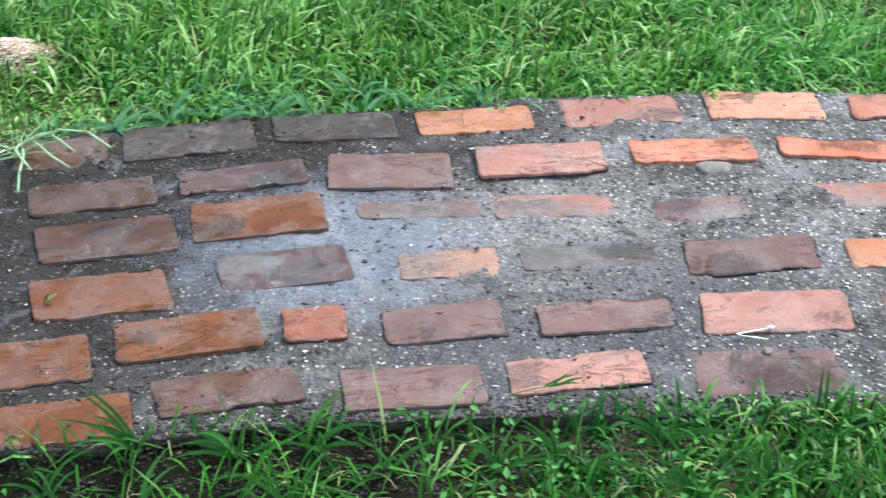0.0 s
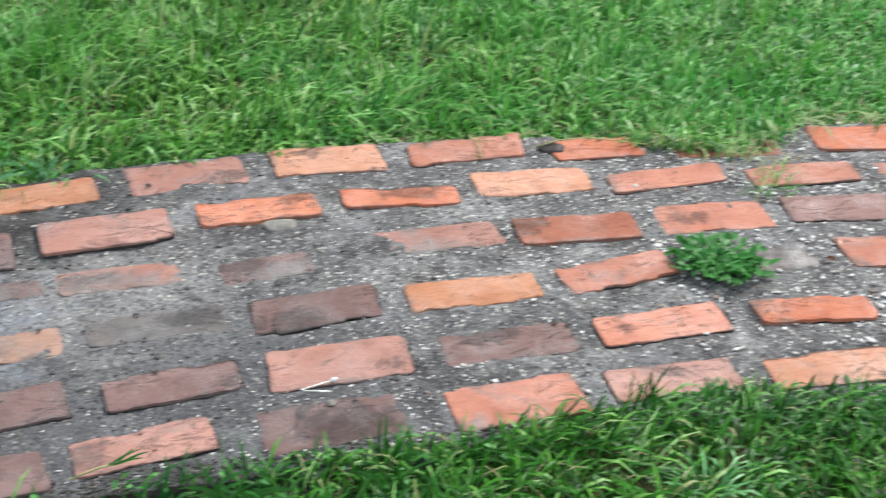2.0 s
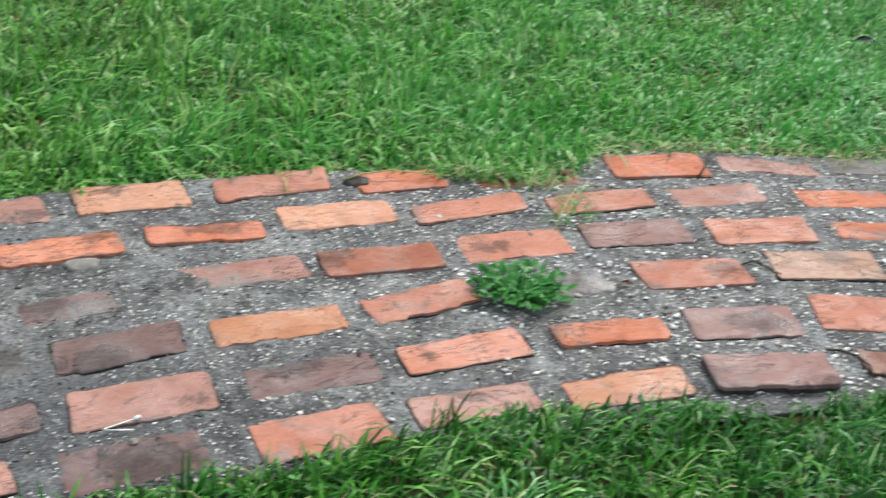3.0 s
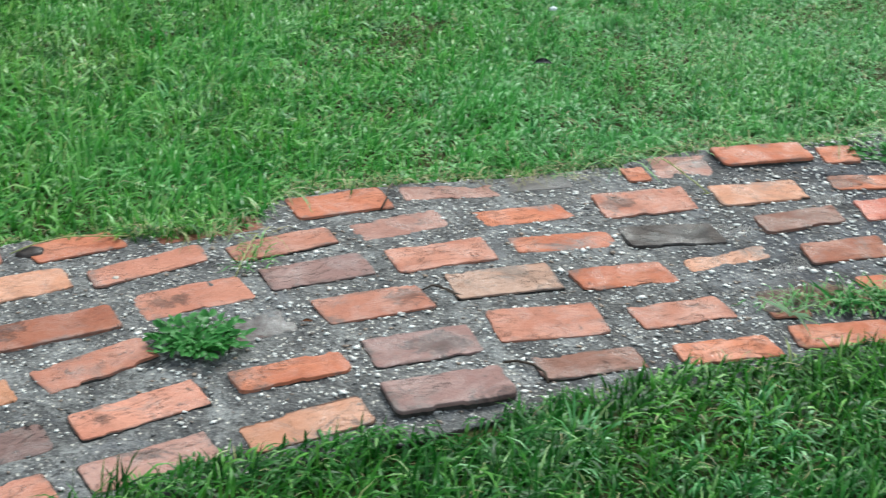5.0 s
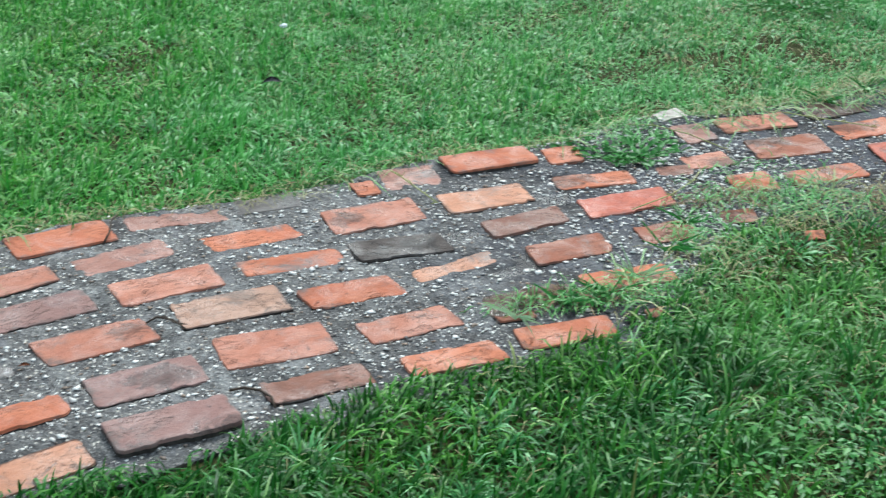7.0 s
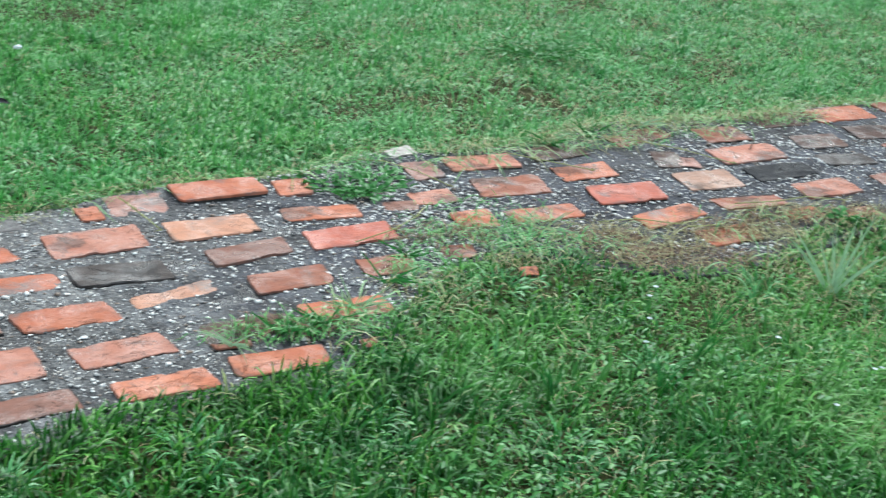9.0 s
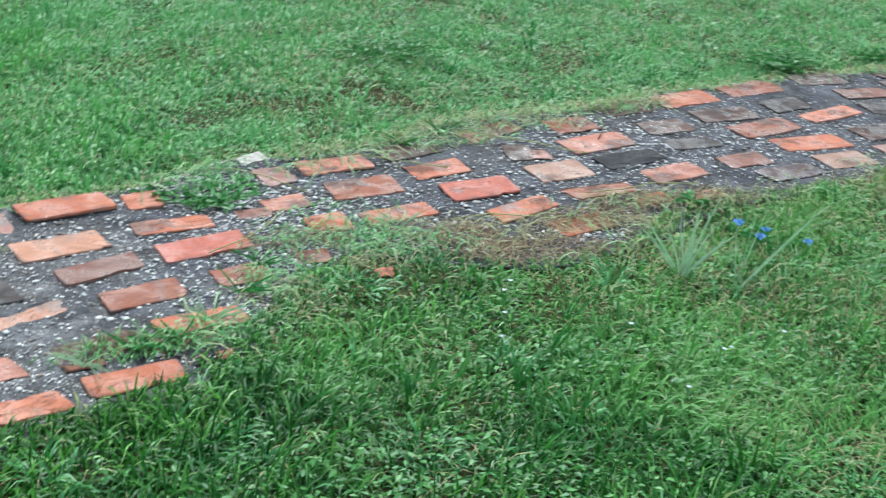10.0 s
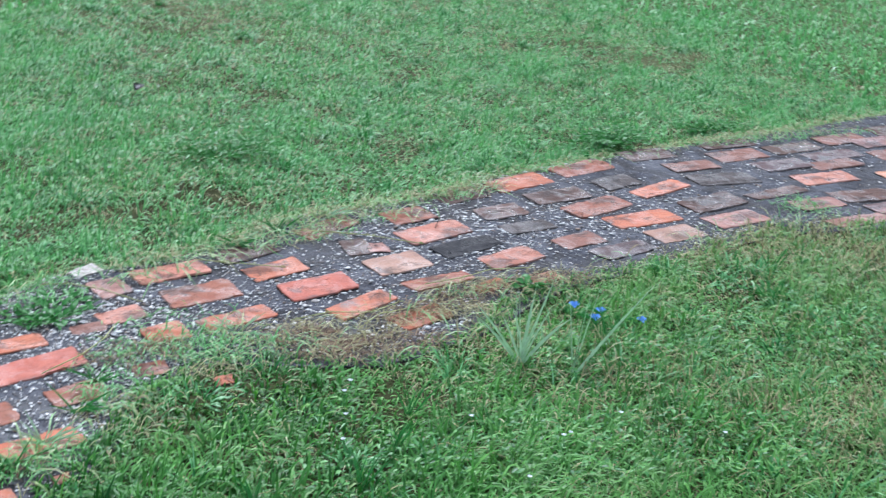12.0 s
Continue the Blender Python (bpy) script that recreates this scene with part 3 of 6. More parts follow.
brick(-0.568, 1.406, 31.3, 0.209, 0.118, "mauve", 4, -0.011, grime=(0, 0.05, 0.012))
brick(-0.362, 1.556, 36.2, 0.215, 0.101, "salmon", 12, -0.002)
brick(-0.159, 1.723, 33.4, 0.209, 0.086, "orange", 8, -0.002, grime=(0.075, 0.025, 0.026))
brick(-0.834, 1.005, 42.1, 0.215, 0.111, "umber", 4, -0.015, grime=(0, 0.03, 0.02))
brick(-0.665, 1.174, 41.0, 0.211, 0.114, "wet", 8, -0.006, grime=(-0.07, -0.03, 0.03))
brick(-0.461, 1.329, 32.6, 0.199, 0.055, "mauve", -5, -0.006, film=(-0.01, -0.025, 0.06))
brick(-0.273, 1.450, 32.8, 0.204, 0.074, "salmon", -4, -0.003, grime=(-0.04, 0, 0.02), film=(-0.03, -0.03, 0.06))
brick(-0.071, 1.558, 35.9, 0.150, 0.072, "mauve", -4, -0.003, grime=(-0.04, 0.02, 0.03), film=(0.05, -0.02, 0.03))
brick(-0.731, 0.884, 41.6, 0.200, 0.110, "wet", 6, -0.019)
brick(-0.539, 1.079, 41.1, 0.197, 0.098, "plum", 7, -0.010, grime=(0.02, -0.02, 0.025), film=(-0.06, 0.02, 0.03))
brick(-0.333, 1.220, 34.9, 0.153, 0.079, "washed", -1, -0.005, film=(-0.065, 0, 0.04))
brick(-0.159, 1.346, 32.9, 0.211, 0.076, "slate", -3, -0.006, grime=(0.06, 0.01, 0.03), film=(-0.02, -0.03, 0.03))
brick(0.049, 1.474, 37.2, 0.200, 0.093, "mauve", 1, 0.012, grime=(-0.05, -0.03, 0.034))
brick(-0.708, 0.705, 42.4, 0.187, 0.104, "wet", 4, -0.012)
brick(-0.552, 0.874, 42.4, 0.205, 0.096, "wet", 6, -0.005, grime=(-0.08, 0, 0.02))
brick(-0.410, 0.984, 37.3, 0.090, 0.080, "rust", 10, -0.005)
brick(-0.258, 1.086, 40.8, 0.170, 0.085, "mauve", 4, 0.002, grime=(-0.05, -0.03, 0.02))
brick(-0.068, 1.220, 37.7, 0.192, 0.076, "mauve", 3, 0.003, grime=(0.08, -0.02, 0.016))
brick(0.136, 1.352, 33.4, 0.211, 0.098, "salmon", 4, 0.007, grime=(0.08, -0.02, 0.012))
brick(-0.573, 0.642, 41.0, 0.188, 0.090, "wet", 2, -0.009)
brick(-0.425, 0.808, 42.1, 0.192, 0.082, "umber", 2, -0.015)
brick(-0.214, 0.941, 36.0, 0.189, 0.087, "mauve", 4, -0.009)
brick(-0.041, 1.084, 40.2, 0.190, 0.075, "salmon", 2, 0.002, grime=(-0.085, 0, 0.026))
brick(0.177, 1.219, 36.6, 0.201, 0.100, "mauve", 0, 0.004, grime=(0.03, -0.01, 0.045))
brick(0.055, 1.856, 24.7, 0.207, 0.068, "orange", 6, -0.003, grime=(0.02, 0.012, 0.034))
brick(0.164, 1.748, 31.2, 0.211, 0.078, "salmon", -2, -0.015, film=(0, -0.045, 0.04))
brick(0.267, 1.600, 31.4, 0.216, 0.075, "tan", 8, -0.002)
brick(0.357, 1.487, 32.3, 0.207, 0.082, "mauve", -1, 0.005, grime=(-0.02, 0.035, 0.03))
brick(0.566, 1.619, 33.9, 0.210, 0.078, "coral", 2, 0.001, grime=(-0.06, 0, 0.01))
brick(0.788, 1.742, 25.9, 0.193, 0.067, "orange", 7, -0.003)
brick(0.406, 1.351, 34.0, 0.195, 0.098, "coral", 4, -0.000, film=(-0.095, -0.04, 0.02))
brick(0.609, 1.483, 31.0, 0.196, 0.075, "salmon", 1, -0.001, grime=(0, 0.02, 0.012))
brick(0.829, 1.593, 29.1, 0.202, 0.083, "peach", 3, 0.005)
brick(0.110, 2.073, 33.0, 0.220, 0.090, "coral", 5, 0.013)
brick(0.335, 2.168, 29.0, 0.172, 0.081, "orange", 3, -0.020)
brick(0.581, 2.262, 24.9, 0.218, 0.064, "rust", -2, -0.003)
brick(0.820, 2.403, 22.0, 0.203, 0.104, "orange", 6, -0.001)
brick(0.260, 1.991, 26.8, 0.210, 0.089, "peach", 7, -0.005)
brick(0.489, 2.100, 34.4, 0.226, 0.069, "coral", 3, 0.010)
brick(0.725, 2.208, 29.3, 0.211, 0.077, "coral", 2, 0.004)
brick(0.946, 2.310, 26.9, 0.193, 0.083, "salmon", 0, 0.008, grime=(0.03, -0.01, 0.01))
brick(0.376, 1.856, 27.4, 0.211, 0.087, "rust", 7, -0.004, grime=(-0.08, 0.02, 0.024))
brick(0.588, 1.986, 28.4, 0.203, 0.102, "coral", 0, -0.005, grime=(-0.04, 0, 0.03))
brick(0.801, 2.100, 23.8, 0.201, 0.090, "dusty", 2, -0.001)
brick(0.471, 1.743, 38.9, 0.196, 0.078, "coral", 5, 0.001)
brick(0.709, 1.881, 34.6, 0.152, 0.078, "plum", -3, 0.015, film=(0.04, 0, 0.05))
brick(0.911, 1.981, 23.6, 0.200, 0.094, "coral", 4, -0.007, grime=(0.07, 0, 0.024))
brick(1.046, 1.688, 18.6, 0.202, 0.093, "dusty", 16, -0.003, grime=(0.08, -0.04, 0.02))
brick(1.281, 1.803, 16.5, 0.185, 0.071, "brown", 1, 0.000)
brick(1.520, 1.857, 14.7, 0.180, 0.069, "orange", 5, -0.005)
brick(1.737, 1.927, 10.8, 0.186, 0.076, "orange", 5, 0.010)
brick(1.046, 2.480, 10.1, 0.204, 0.069, "salmon", -2, -0.012)
brick(1.236, 2.545, 15.5, 0.140, 0.078, "slate", -3, 0.007)
brick(1.451, 2.603, 10.9, 0.052, 0.077, "orange", 3, -0.002)
brick(1.557, 2.656, 14.6, 0.135, 0.115, "salmon", 0, 0.020, film=(0.05, 0, 0.02))
brick(1.748, 2.722, 14.1, 0.215, 0.096, "orange", 14, 0.002)
brick(1.930, 2.752, 13.3, 0.089, 0.098, "orange", 6, 0.020)
brick(1.196, 2.377, 18.4, 0.191, 0.075, "orange", -1, -0.014, film=(0.06, 0.04, 0.026))
brick(1.452, 2.457, 17.9, 0.209, 0.115, "coral", 4, 0.013, grime=(-0.06, 0, 0.024))
brick(1.704, 2.527, 16.0, 0.203, 0.101, "peach", 3, 0.009)
brick(1.966, 2.606, 6.0, 0.186, 0.075, "orange", 2, 0.006, grime=(-0.07, 0, 0.035))
brick(1.030, 2.181, 20.1, 0.199, 0.093, "coral", 7, -0.003)
brick(1.270, 2.259, 13.9, 0.207, 0.073, "orange", -1, -0.009, grime=(-0.01, 0, 0.012), film=(0, -0.02, 0.03))
brick(1.488, 2.305, 9.8, 0.195, 0.089, "dark", 3, -0.007, grime=(0.05, 0, 0.03), film=(-0.05, -0.02, 0.02))
brick(1.763, 2.393, 21.4, 0.190, 0.077, "brown", 8, 0.014)
brick(2.005, 2.474, 15.0, 0.213, 0.096, "red", 6, 0.016)
brick(1.146, 2.088, 16.8, 0.203, 0.102, "washed", 2, 0.002, grime=(0.02, 0.02, 0.02))
brick(1.370, 2.116, 14.1, 0.185, 0.080, "orange", 8, -0.014)
brick(1.581, 2.209, 24.8, 0.186, 0.052, "peach", -1, 0.015, film=(0.085, 0.02, 0.03))
brick(1.826, 2.264, 17.0, 0.178, 0.085, "rust", 3, 0.014)
brick(1.001, 1.841, 19.7, 0.191, 0.094, "dusty", 2, 0.001, grime=(0.03, 0, 0.03))
brick(1.218, 1.929, 12.0, 0.198, 0.111, "coral", 8, -0.004)
brick(1.461, 1.986, 18.3, 0.181, 0.079, "coral", 4, -0.006)
brick(1.700, 2.061, 14.2, 0.188, 0.078, "soil", 0, 0.018)
brick(1.909, 2.125, 12.7, 0.191, 0.079, "orange", 4, 0.008, film=(0.02, -0.03, 0.02))
brick(2.288, 2.870, 15.9, 0.091, 0.118, "salmon", 3, 0.020)
brick(2.464, 2.927, 8.7, 0.204, 0.098, "coral", 5, 0.007)
brick(2.484, 2.760, 9.6, 0.197, 0.118, "rust", 7, 0.020)
brick(2.262, 2.696, 14.7, 0.120, 0.079, "coral", 1, 0.012)
brick(2.167, 2.646, 2.7, 0.091, 0.059, "brown", 0, 0.006)
brick(2.325, 2.565, 9.4, 0.107, 0.100, "orange", 2, 0.015)
brick(2.510, 2.593, 12.8, 0.205, 0.077, "orange", 4, 0.011)
brick(2.226, 2.386, 6.3, 0.082, 0.067, "rust", 1, 0.016)
brick(2.356, 2.280, 3.0, 0.043, 0.050, "orange", 1, 0.020)
brick(2.048, 2.325, 12.0, 0.128, 0.085, "rust", 3, 0.012)
brick(1.660, 1.996, 14.6, 0.075, 0.029, "rust", 2, -0.000)
brick(1.920, 1.988, 8.4, 0.035, 0.035, "rust", 1, 0.009)
brick(2.731, 2.867, 14.7, 0.176, 0.097, "orange", 2, 0.020, grime=(-0.03, 0.02, 0.04))
brick(2.704, 3.006, 16.3, 0.185, 0.087, "umber", 2, 0.002)
brick(2.779, 2.708, 9.0, 0.206, 0.118, "red", 10, 0.020)
brick(2.840, 2.577, 23.4, 0.218, 0.080, "orange", 4, 0.016, grime=(0.08, 0, 0.025), film=(-0.02, 0.02, 0.02))
brick(3.065, 2.809, 10.2, 0.179, 0.118, "washed", 4, 0.016)
brick(3.008, 3.138, 27.2, 0.230, 0.083, "rust", 1, 0.020, grime=(0, 0, 0.04))
brick(3.017, 2.963, -1.3, 0.082, 0.118, "umber", 1, 0.020)
brick(3.068, 2.942, -5.2, 0.063, 0.083, "salmon", 1, 0.002)
brick(3.289, 3.165, 12.2, 0.164, 0.118, "rust", 2, 0.020, grime=(0.04, 0, 0.03))
brick(3.290, 3.010, 13.4, 0.237, 0.118, "coral", 5, 0.020)
brick(3.318, 2.869, 14.2, 0.227, 0.093, "black", 9, 0.007)
brick(3.395, 2.755, 14.8, 0.201, 0.102, "coral", 5, 0.020)
brick(3.109, 2.661, 9.9, 0.208, 0.074, "rust", 5, -0.004, grime=(0, 0.02, 0.02))
brick(3.227, 2.592, 16.0, 0.117, 0.058, "orange", 1, 0.020)
brick(2.942, 2.459, 16.1, 0.169, 0.090, "orange", 4, 0.015, grime=(-0.06, 0, 0.02))
brick(2.675, 2.471, 11.4, 0.083, 0.068, "umber", 2, 0.020)
brick(2.687, 2.377, 7.0, 0.125, 0.063, "umber", 1, 0.004)
brick(3.402, 2.595, 10.4, 0.102, 0.062, "orange", 1, 0.020)
brick(3.810, 3.365, 14.1, 0.250, 0.118, "orange", 6, 0.020)
brick(4.125, 3.453, 14.6, 0.260, 0.113, "rust", 6, 0.018)
brick(3.545, 3.297, 13.1, 0.192, 0.105, "umber", 2, 0.020)
brick(3.591, 3.122, 7.1, 0.169, 0.108, "umber", 2, 0.020)
brick(3.863, 3.210, 7.1, 0.229, 0.108, "umber", 4, 0.011, grime=(0, 0.02, 0.03))
brick(4.149, 3.282, 13.4, 0.175, 0.108, "dark", 4, 0.020)
brick(3.922, 3.077, 16.2, 0.260, 0.117, "rust", 6, 0.020, grime=(0.06, 0.03, 0.03))
brick(3.994, 2.936, 4.8, 0.258, 0.113, "orange", 4, 0.009, grime=(-0.08, 0.02, 0.025))
brick(4.251, 3.178, 18.4, 0.260, 0.088, "orange", 6, 0.007)
brick(3.594, 2.975, 5.6, 0.175, 0.083, "dark", 2, 0.003)
brick(3.675, 2.825, 12.2, 0.171, 0.096, "brown", 2, 0.020)
brick(3.761, 2.718, 9.0, 0.213, 0.088, "plum", 2, -0.017)
brick(4.010, 2.791, 7.3, 0.187, 0.110, "washed", 1, 0.006, grime=(0, -0.02, 0.03))
brick(4.475, 3.542, 4.5, 0.221, 0.116, "umber", 2, 0.020)
brick(4.553, 3.381, 2.7, 0.216, 0.101, "brown", 2, 0.011)
brick(4.825, 3.449, 4.8, 0.245, 0.118, "brown", 4, 0.020)
brick(4.885, 3.590, 2.7, 0.256, 0.093, "umber", 2, -0.018)
brick(4.559, 3.216, -3.3, 0.260, 0.118, "dark", 5, 0.005)
brick(4.336, 3.007, 11.8, 0.260, 0.118, "umber", 6, 0.020, grime=(0, 0.02, 0.05))
brick(4.641, 3.037, 8.9, 0.258, 0.064, "umber", 4, -0.020)
brick(4.301, 2.851, 7.3, 0.221, 0.112, "salmon", 3, 0.004, grime=(0.05, 0, 0.04))
brick(4.913, 3.303, 3.9, 0.244, 0.112, "plum", 3, 0.004)
brick(4.954, 3.129, -0.6, 0.253, 0.118, "coral", 5, 0.020)
brick(5.129, 3.258, 4.4, 0.241, 0.094, "brown", 3, 0.006)
brick(4.702, 2.902, 1.0, 0.203, 0.099, "salmon", 2, 0.012)
brick(4.944, 2.924, -3.7, 0.256, 0.118, "umber", 4, -0.005)
brick(4.716, 2.722, 2.0, 0.260, 0.075, "salmon", 3, -0.020)
brick(5.514, 3.309, 1.7, 0.260, 0.118, "brown", 3, 0.020)
brick(5.328, 3.082, 0.7, 0.260, 0.118, "peach", 3, 0.018)
brick(5.572, 3.467, 4.6, 0.260, 0.108, "dusty", 3, 0.000)
brick(5.126, 3.479, 6.2, 0.260, 0.107, "soil", 2, 0.016)
brick(5.435, 3.538, 6.8, 0.255, 0.111, "brown", 2, 0.020)
brick(5.220, 3.360, 4.1, 0.260, 0.100, "plum", 2, 0.000)
brick(5.782, 3.599, 5.5, 0.260, 0.116, "soil", 2, 0.020)
brick(4.942, 2.797, 1.2, 0.199, 0.095, "dusty", 2, 0.000)


# ---- the mortar bed round the bricks ----
def bed_surface(x, y):
    """Mortar height: raked a little along brick edges, hollow under standing bricks, smeared over sunken ones."""
    z = bed_height(x, y)
    shape = z.shape
    x, y, z = x.ravel(), y.ravel(), z.ravel().copy()
    for bx, by, a, L, W, lift, proud in BRICK_RECTS:
        near = np.nonzero((np.abs(x - bx) < 0.16) & (np.abs(y - by) < 0.16))[0]
        dx, dy = x[near] - bx, y[near] - by
        u = np.abs(dx * math.cos(a) + dy * math.sin(a)) - L
        v = np.abs(-dx * math.sin(a) + dy * math.cos(a)) - W
        d = np.maximum(u, v)
        smear = 0.55 * wave(x[near], y[near], 24.0, 15) + 0.45 * wave(x[near], y[near], 75.0, 16)
        if proud:
            # raked along the edge, lapping over it where the smear is thick
            z[near] -= np.where(d > -0.001, 0.0030 * np.exp(-(np.maximum(d, 0) / 0.0070) ** 2) * np.clip(0.7 - smear, 0, 1.3), 0.0)
            lap = np.minimum(lift, 0.0055) - 0.0046 + 0.0030 * smear + np.minimum(d, 0) * 0.32 - np.maximum(d, 0) * 0.22
            z[near] = np.where(d < -0.001, np.maximum(np.minimum(z[near], lift - 0.012), lap), np.maximum(z[near], np.where(d < 0.03, lap, -1)))
        else:
            z[near] = np.where(d < 0.0, lift - 0.0022 + 0.0011 * wave(x[near], y[near], 40.0, 13) + 0.0006 * wave(x[near], y[near], 150.0, 14) + 0.0016 * np.exp(d / 0.010), z[near])
            z[near] = np.where((d >= 0.0) & (d < 0.03), np.maximum(z[near], lift - d * 0.1), z[near])
    return z.reshape(shape)


def build_bed():
    us = np.linspace(0.0, 1.0, 130)
    s = np.concatenate([np.concatenate([np.arange(-1.3, 2.4, 0.0055), np.arange(2.4, 5.6, 0.008)]), np.arange(5.6, 6.02, 0.03)])
    n, k = len(s), len(us)
    fy = far_edge(s) - 0.010 + 0.007 * wave(s, s * 0, 38.0, 21)
    # cross lines stand about square to the path
    foot = s + np.interp(s, [-3.0, -0.5, 0.5, 1.5, 9.0], [0.62, 0.58, 0.45, 0.22, 0.10])
    ny = bed_edge(foot) + 0.006 * wave(foot, foot * 0, 38.0, 22) + 0.009 * wave(foot, foot * 0, 15.0, 24)
    gx = foot[:, None] + (s - foot)[:, None] * us
    gy = ny[:, None] + (fy - ny)[:, None] * us
    top = np.stack([gx.ravel(), gy.ravel(), bed_surface(gx, gy).ravel()], 1)
    i = np.arange((n - 1) * (k - 1))
    a = (i // (k - 1)) * k + i % (k - 1)
    faces = [np.stack([a, a + k, a + k + 1], 1), np.stack([a, a + k + 1, a + 1], 1)]
    verts = [top]
    base = len(top)
    for col in (0, k - 1):
        rim = np.arange(n) * k + col
        foot_v = top[rim].copy()
        foot_v[:, 2] = -0.13
        verts.append(foot_v)
        p, q, c, d = rim[:-1], rim[1:], base + np.arange(n - 1), base + np.arange(1, n)
        if col:
            faces += [np.stack([p, q, d], 1), np.stack([p, d, c], 1)]
        else:
            faces += [np.stack([q, p, c], 1), np.stack([q, c, d], 1)]
        base += n
    old = PATH_BED.data
    PATH_BED.data = fast_mesh("pavement", np.concatenate(verts), np.concatenate(faces), M_MORTAR)
    PATH_BED.data.materials.append(M_RIM)
    side_of = np.zeros(len(PATH_BED.data.polygons), np.int32)
    side_of[2 * (n - 1) * (k - 1):] = 1
    PATH_BED.data.polygons.foreach_set("material_index", side_of)
    PATH_BED.data.polygons.foreach_set("use_smooth", np.ones(len(PATH_BED.data.polygons), bool))
    bpy.data.meshes.remove(old)


def off_bed(x, y):
    """Past the two ends of the mortar bed."""
    return (x < -1.3 + (1.08 - y) * 0.9) | (x > 6.0 + (far_edge(x) - y) * 0.1)


# ---- loose shell and stone chips on the mortar ----
def on_brick(px, py, grow=0.0):
    hit = np.zeros(len(px), bool)
    for x, y, a, L, W, lift, proud in BRICK_RECTS:
        dx, dy = px - x, py - y
        u = dx * math.cos(a) + dy * math.sin(a)
        v = -dx * math.sin(a) + dy * math.cos(a)
        hit |= (np.abs(u) < L + grow) & (np.abs(v) < W + grow)
    return hit


def pebbles(px, py, pz, size, rs):
    """Small broken stones, eight faces each."""
    n = len(px)
    base = np.array([(1, 0, 0), (0, 1, 0), (-1, 0, 0), (0, -1, 0), (0, 0, 0.7), (0, 0, -0.7)], float)
    v = base[None] * (1 + rs.uniform(-0.5, 0.5, (n, 6, 3))) + rs.uniform(-0.22, 0.22, (n, 6, 3))
    v *= (size[:, None] * rs.uniform(0.6, 1.3, (n, 3)))[:, None, :] * np.array([1, 1, 0.42])
    a = rs.uniform(0, 6.28, n)
    c, s = np.cos(a)[:, None], np.sin(a)[:, None]
    x = v[..., 0] * c - v[..., 1] * s
    y = v[..., 0] * s + v[..., 1] * c
    verts = np.stack([x + px[:, None], y + py[:, None], v[..., 2] + pz[:, None]], 2).reshape(-1, 3)
    f = np.array([(0, 1, 4), (1, 2, 4), (2, 3, 4), (3, 0, 4), (1, 0, 5), (2, 1, 5), (3, 2, 5), (0, 3, 5)])
    faces = (f[None] + (np.arange(n) * 6)[:, None, None]).reshape(-1, 3)
    return verts, faces


def fast_mesh(name, verts, faces, material):
    """A mesh of triangles from arrays."""
    me = bpy.data.meshes.new(name)
    me.vertices.add(len(verts))
    me.vertices.foreach_set("co", np.asarray(verts, np.float32).ravel())
    m = len(faces)
    me.loops.add(m * 3)
    me.loops.foreach_set("vertex_index", np.asarray(faces, np.int32).ravel())
    me.polygons.add(m)
    me.polygons.foreach_set("loop_start", np.arange(m, dtype=np.int32) * 3)
    me.materials.append(material)
    me.update(calc_edges=True)
    me.validate()
    return me


build_bed()


def build_chips():
    rs = np.random.RandomState(3)
    n = 92000
    px = np.where(rs.uniform(0, 1, n) < 0.25, rs.uniform(2.0, 4.4, n), rs.uniform(-1.3, 6.0, n))
    py = near_edge(px) + (far_edge(px) - near_edge(px)) * rs.uniform(0.0, 1.0, n)
    dens = np.clip(0.76 + 0.5 * wave(px, py, 9.0, 31), 0.2, 1.0) * np.interp(px, [-0.9, -0.1, 0.3], [0.10, 0.25, 1.0]) * np.interp(px, [1.3, 1.6, 2.1, 2.5, 3.4, 4.4], [1.0, 1.35, 1.3, 0.6, 0.5, 0.22])
    dens *= np.where(((px + 0.52) / 0.30) ** 2 + ((py - 1.14) / 0.21) ** 2 < 1, 0.4, 1.0)
    keep = (rs.uniform(0, 1, n) < dens) & ~on_brick(px, py, -0.002) & ~off_bed(px, py)
    px, py = px[keep], py[keep]
    size = 0.0012 + np.interp(px, [0.1, 0.6], [0.0020, 0.0042]) * rs.uniform(0, 1, len(px)) ** 2.0 + np.interp(px, [0.1, 0.6], [0.0008, 0.0030]) * (rs.uniform(0, 1, len(px)) > 0.94)
    size *= np.interp(px, [1.5, 2.6], [1.0, 1.15])
    v, f = pebbles(px, py, bed_surface(px, py) + size * 0.28, size, rs)
    ob = new("shell_chips", fast_mesh("shell_chips", v, f, M_CHIPS))
    tagged(ob, "white and grey shell grit bedded in the path mortar", "gravel", kind="stuff")


build_chips()


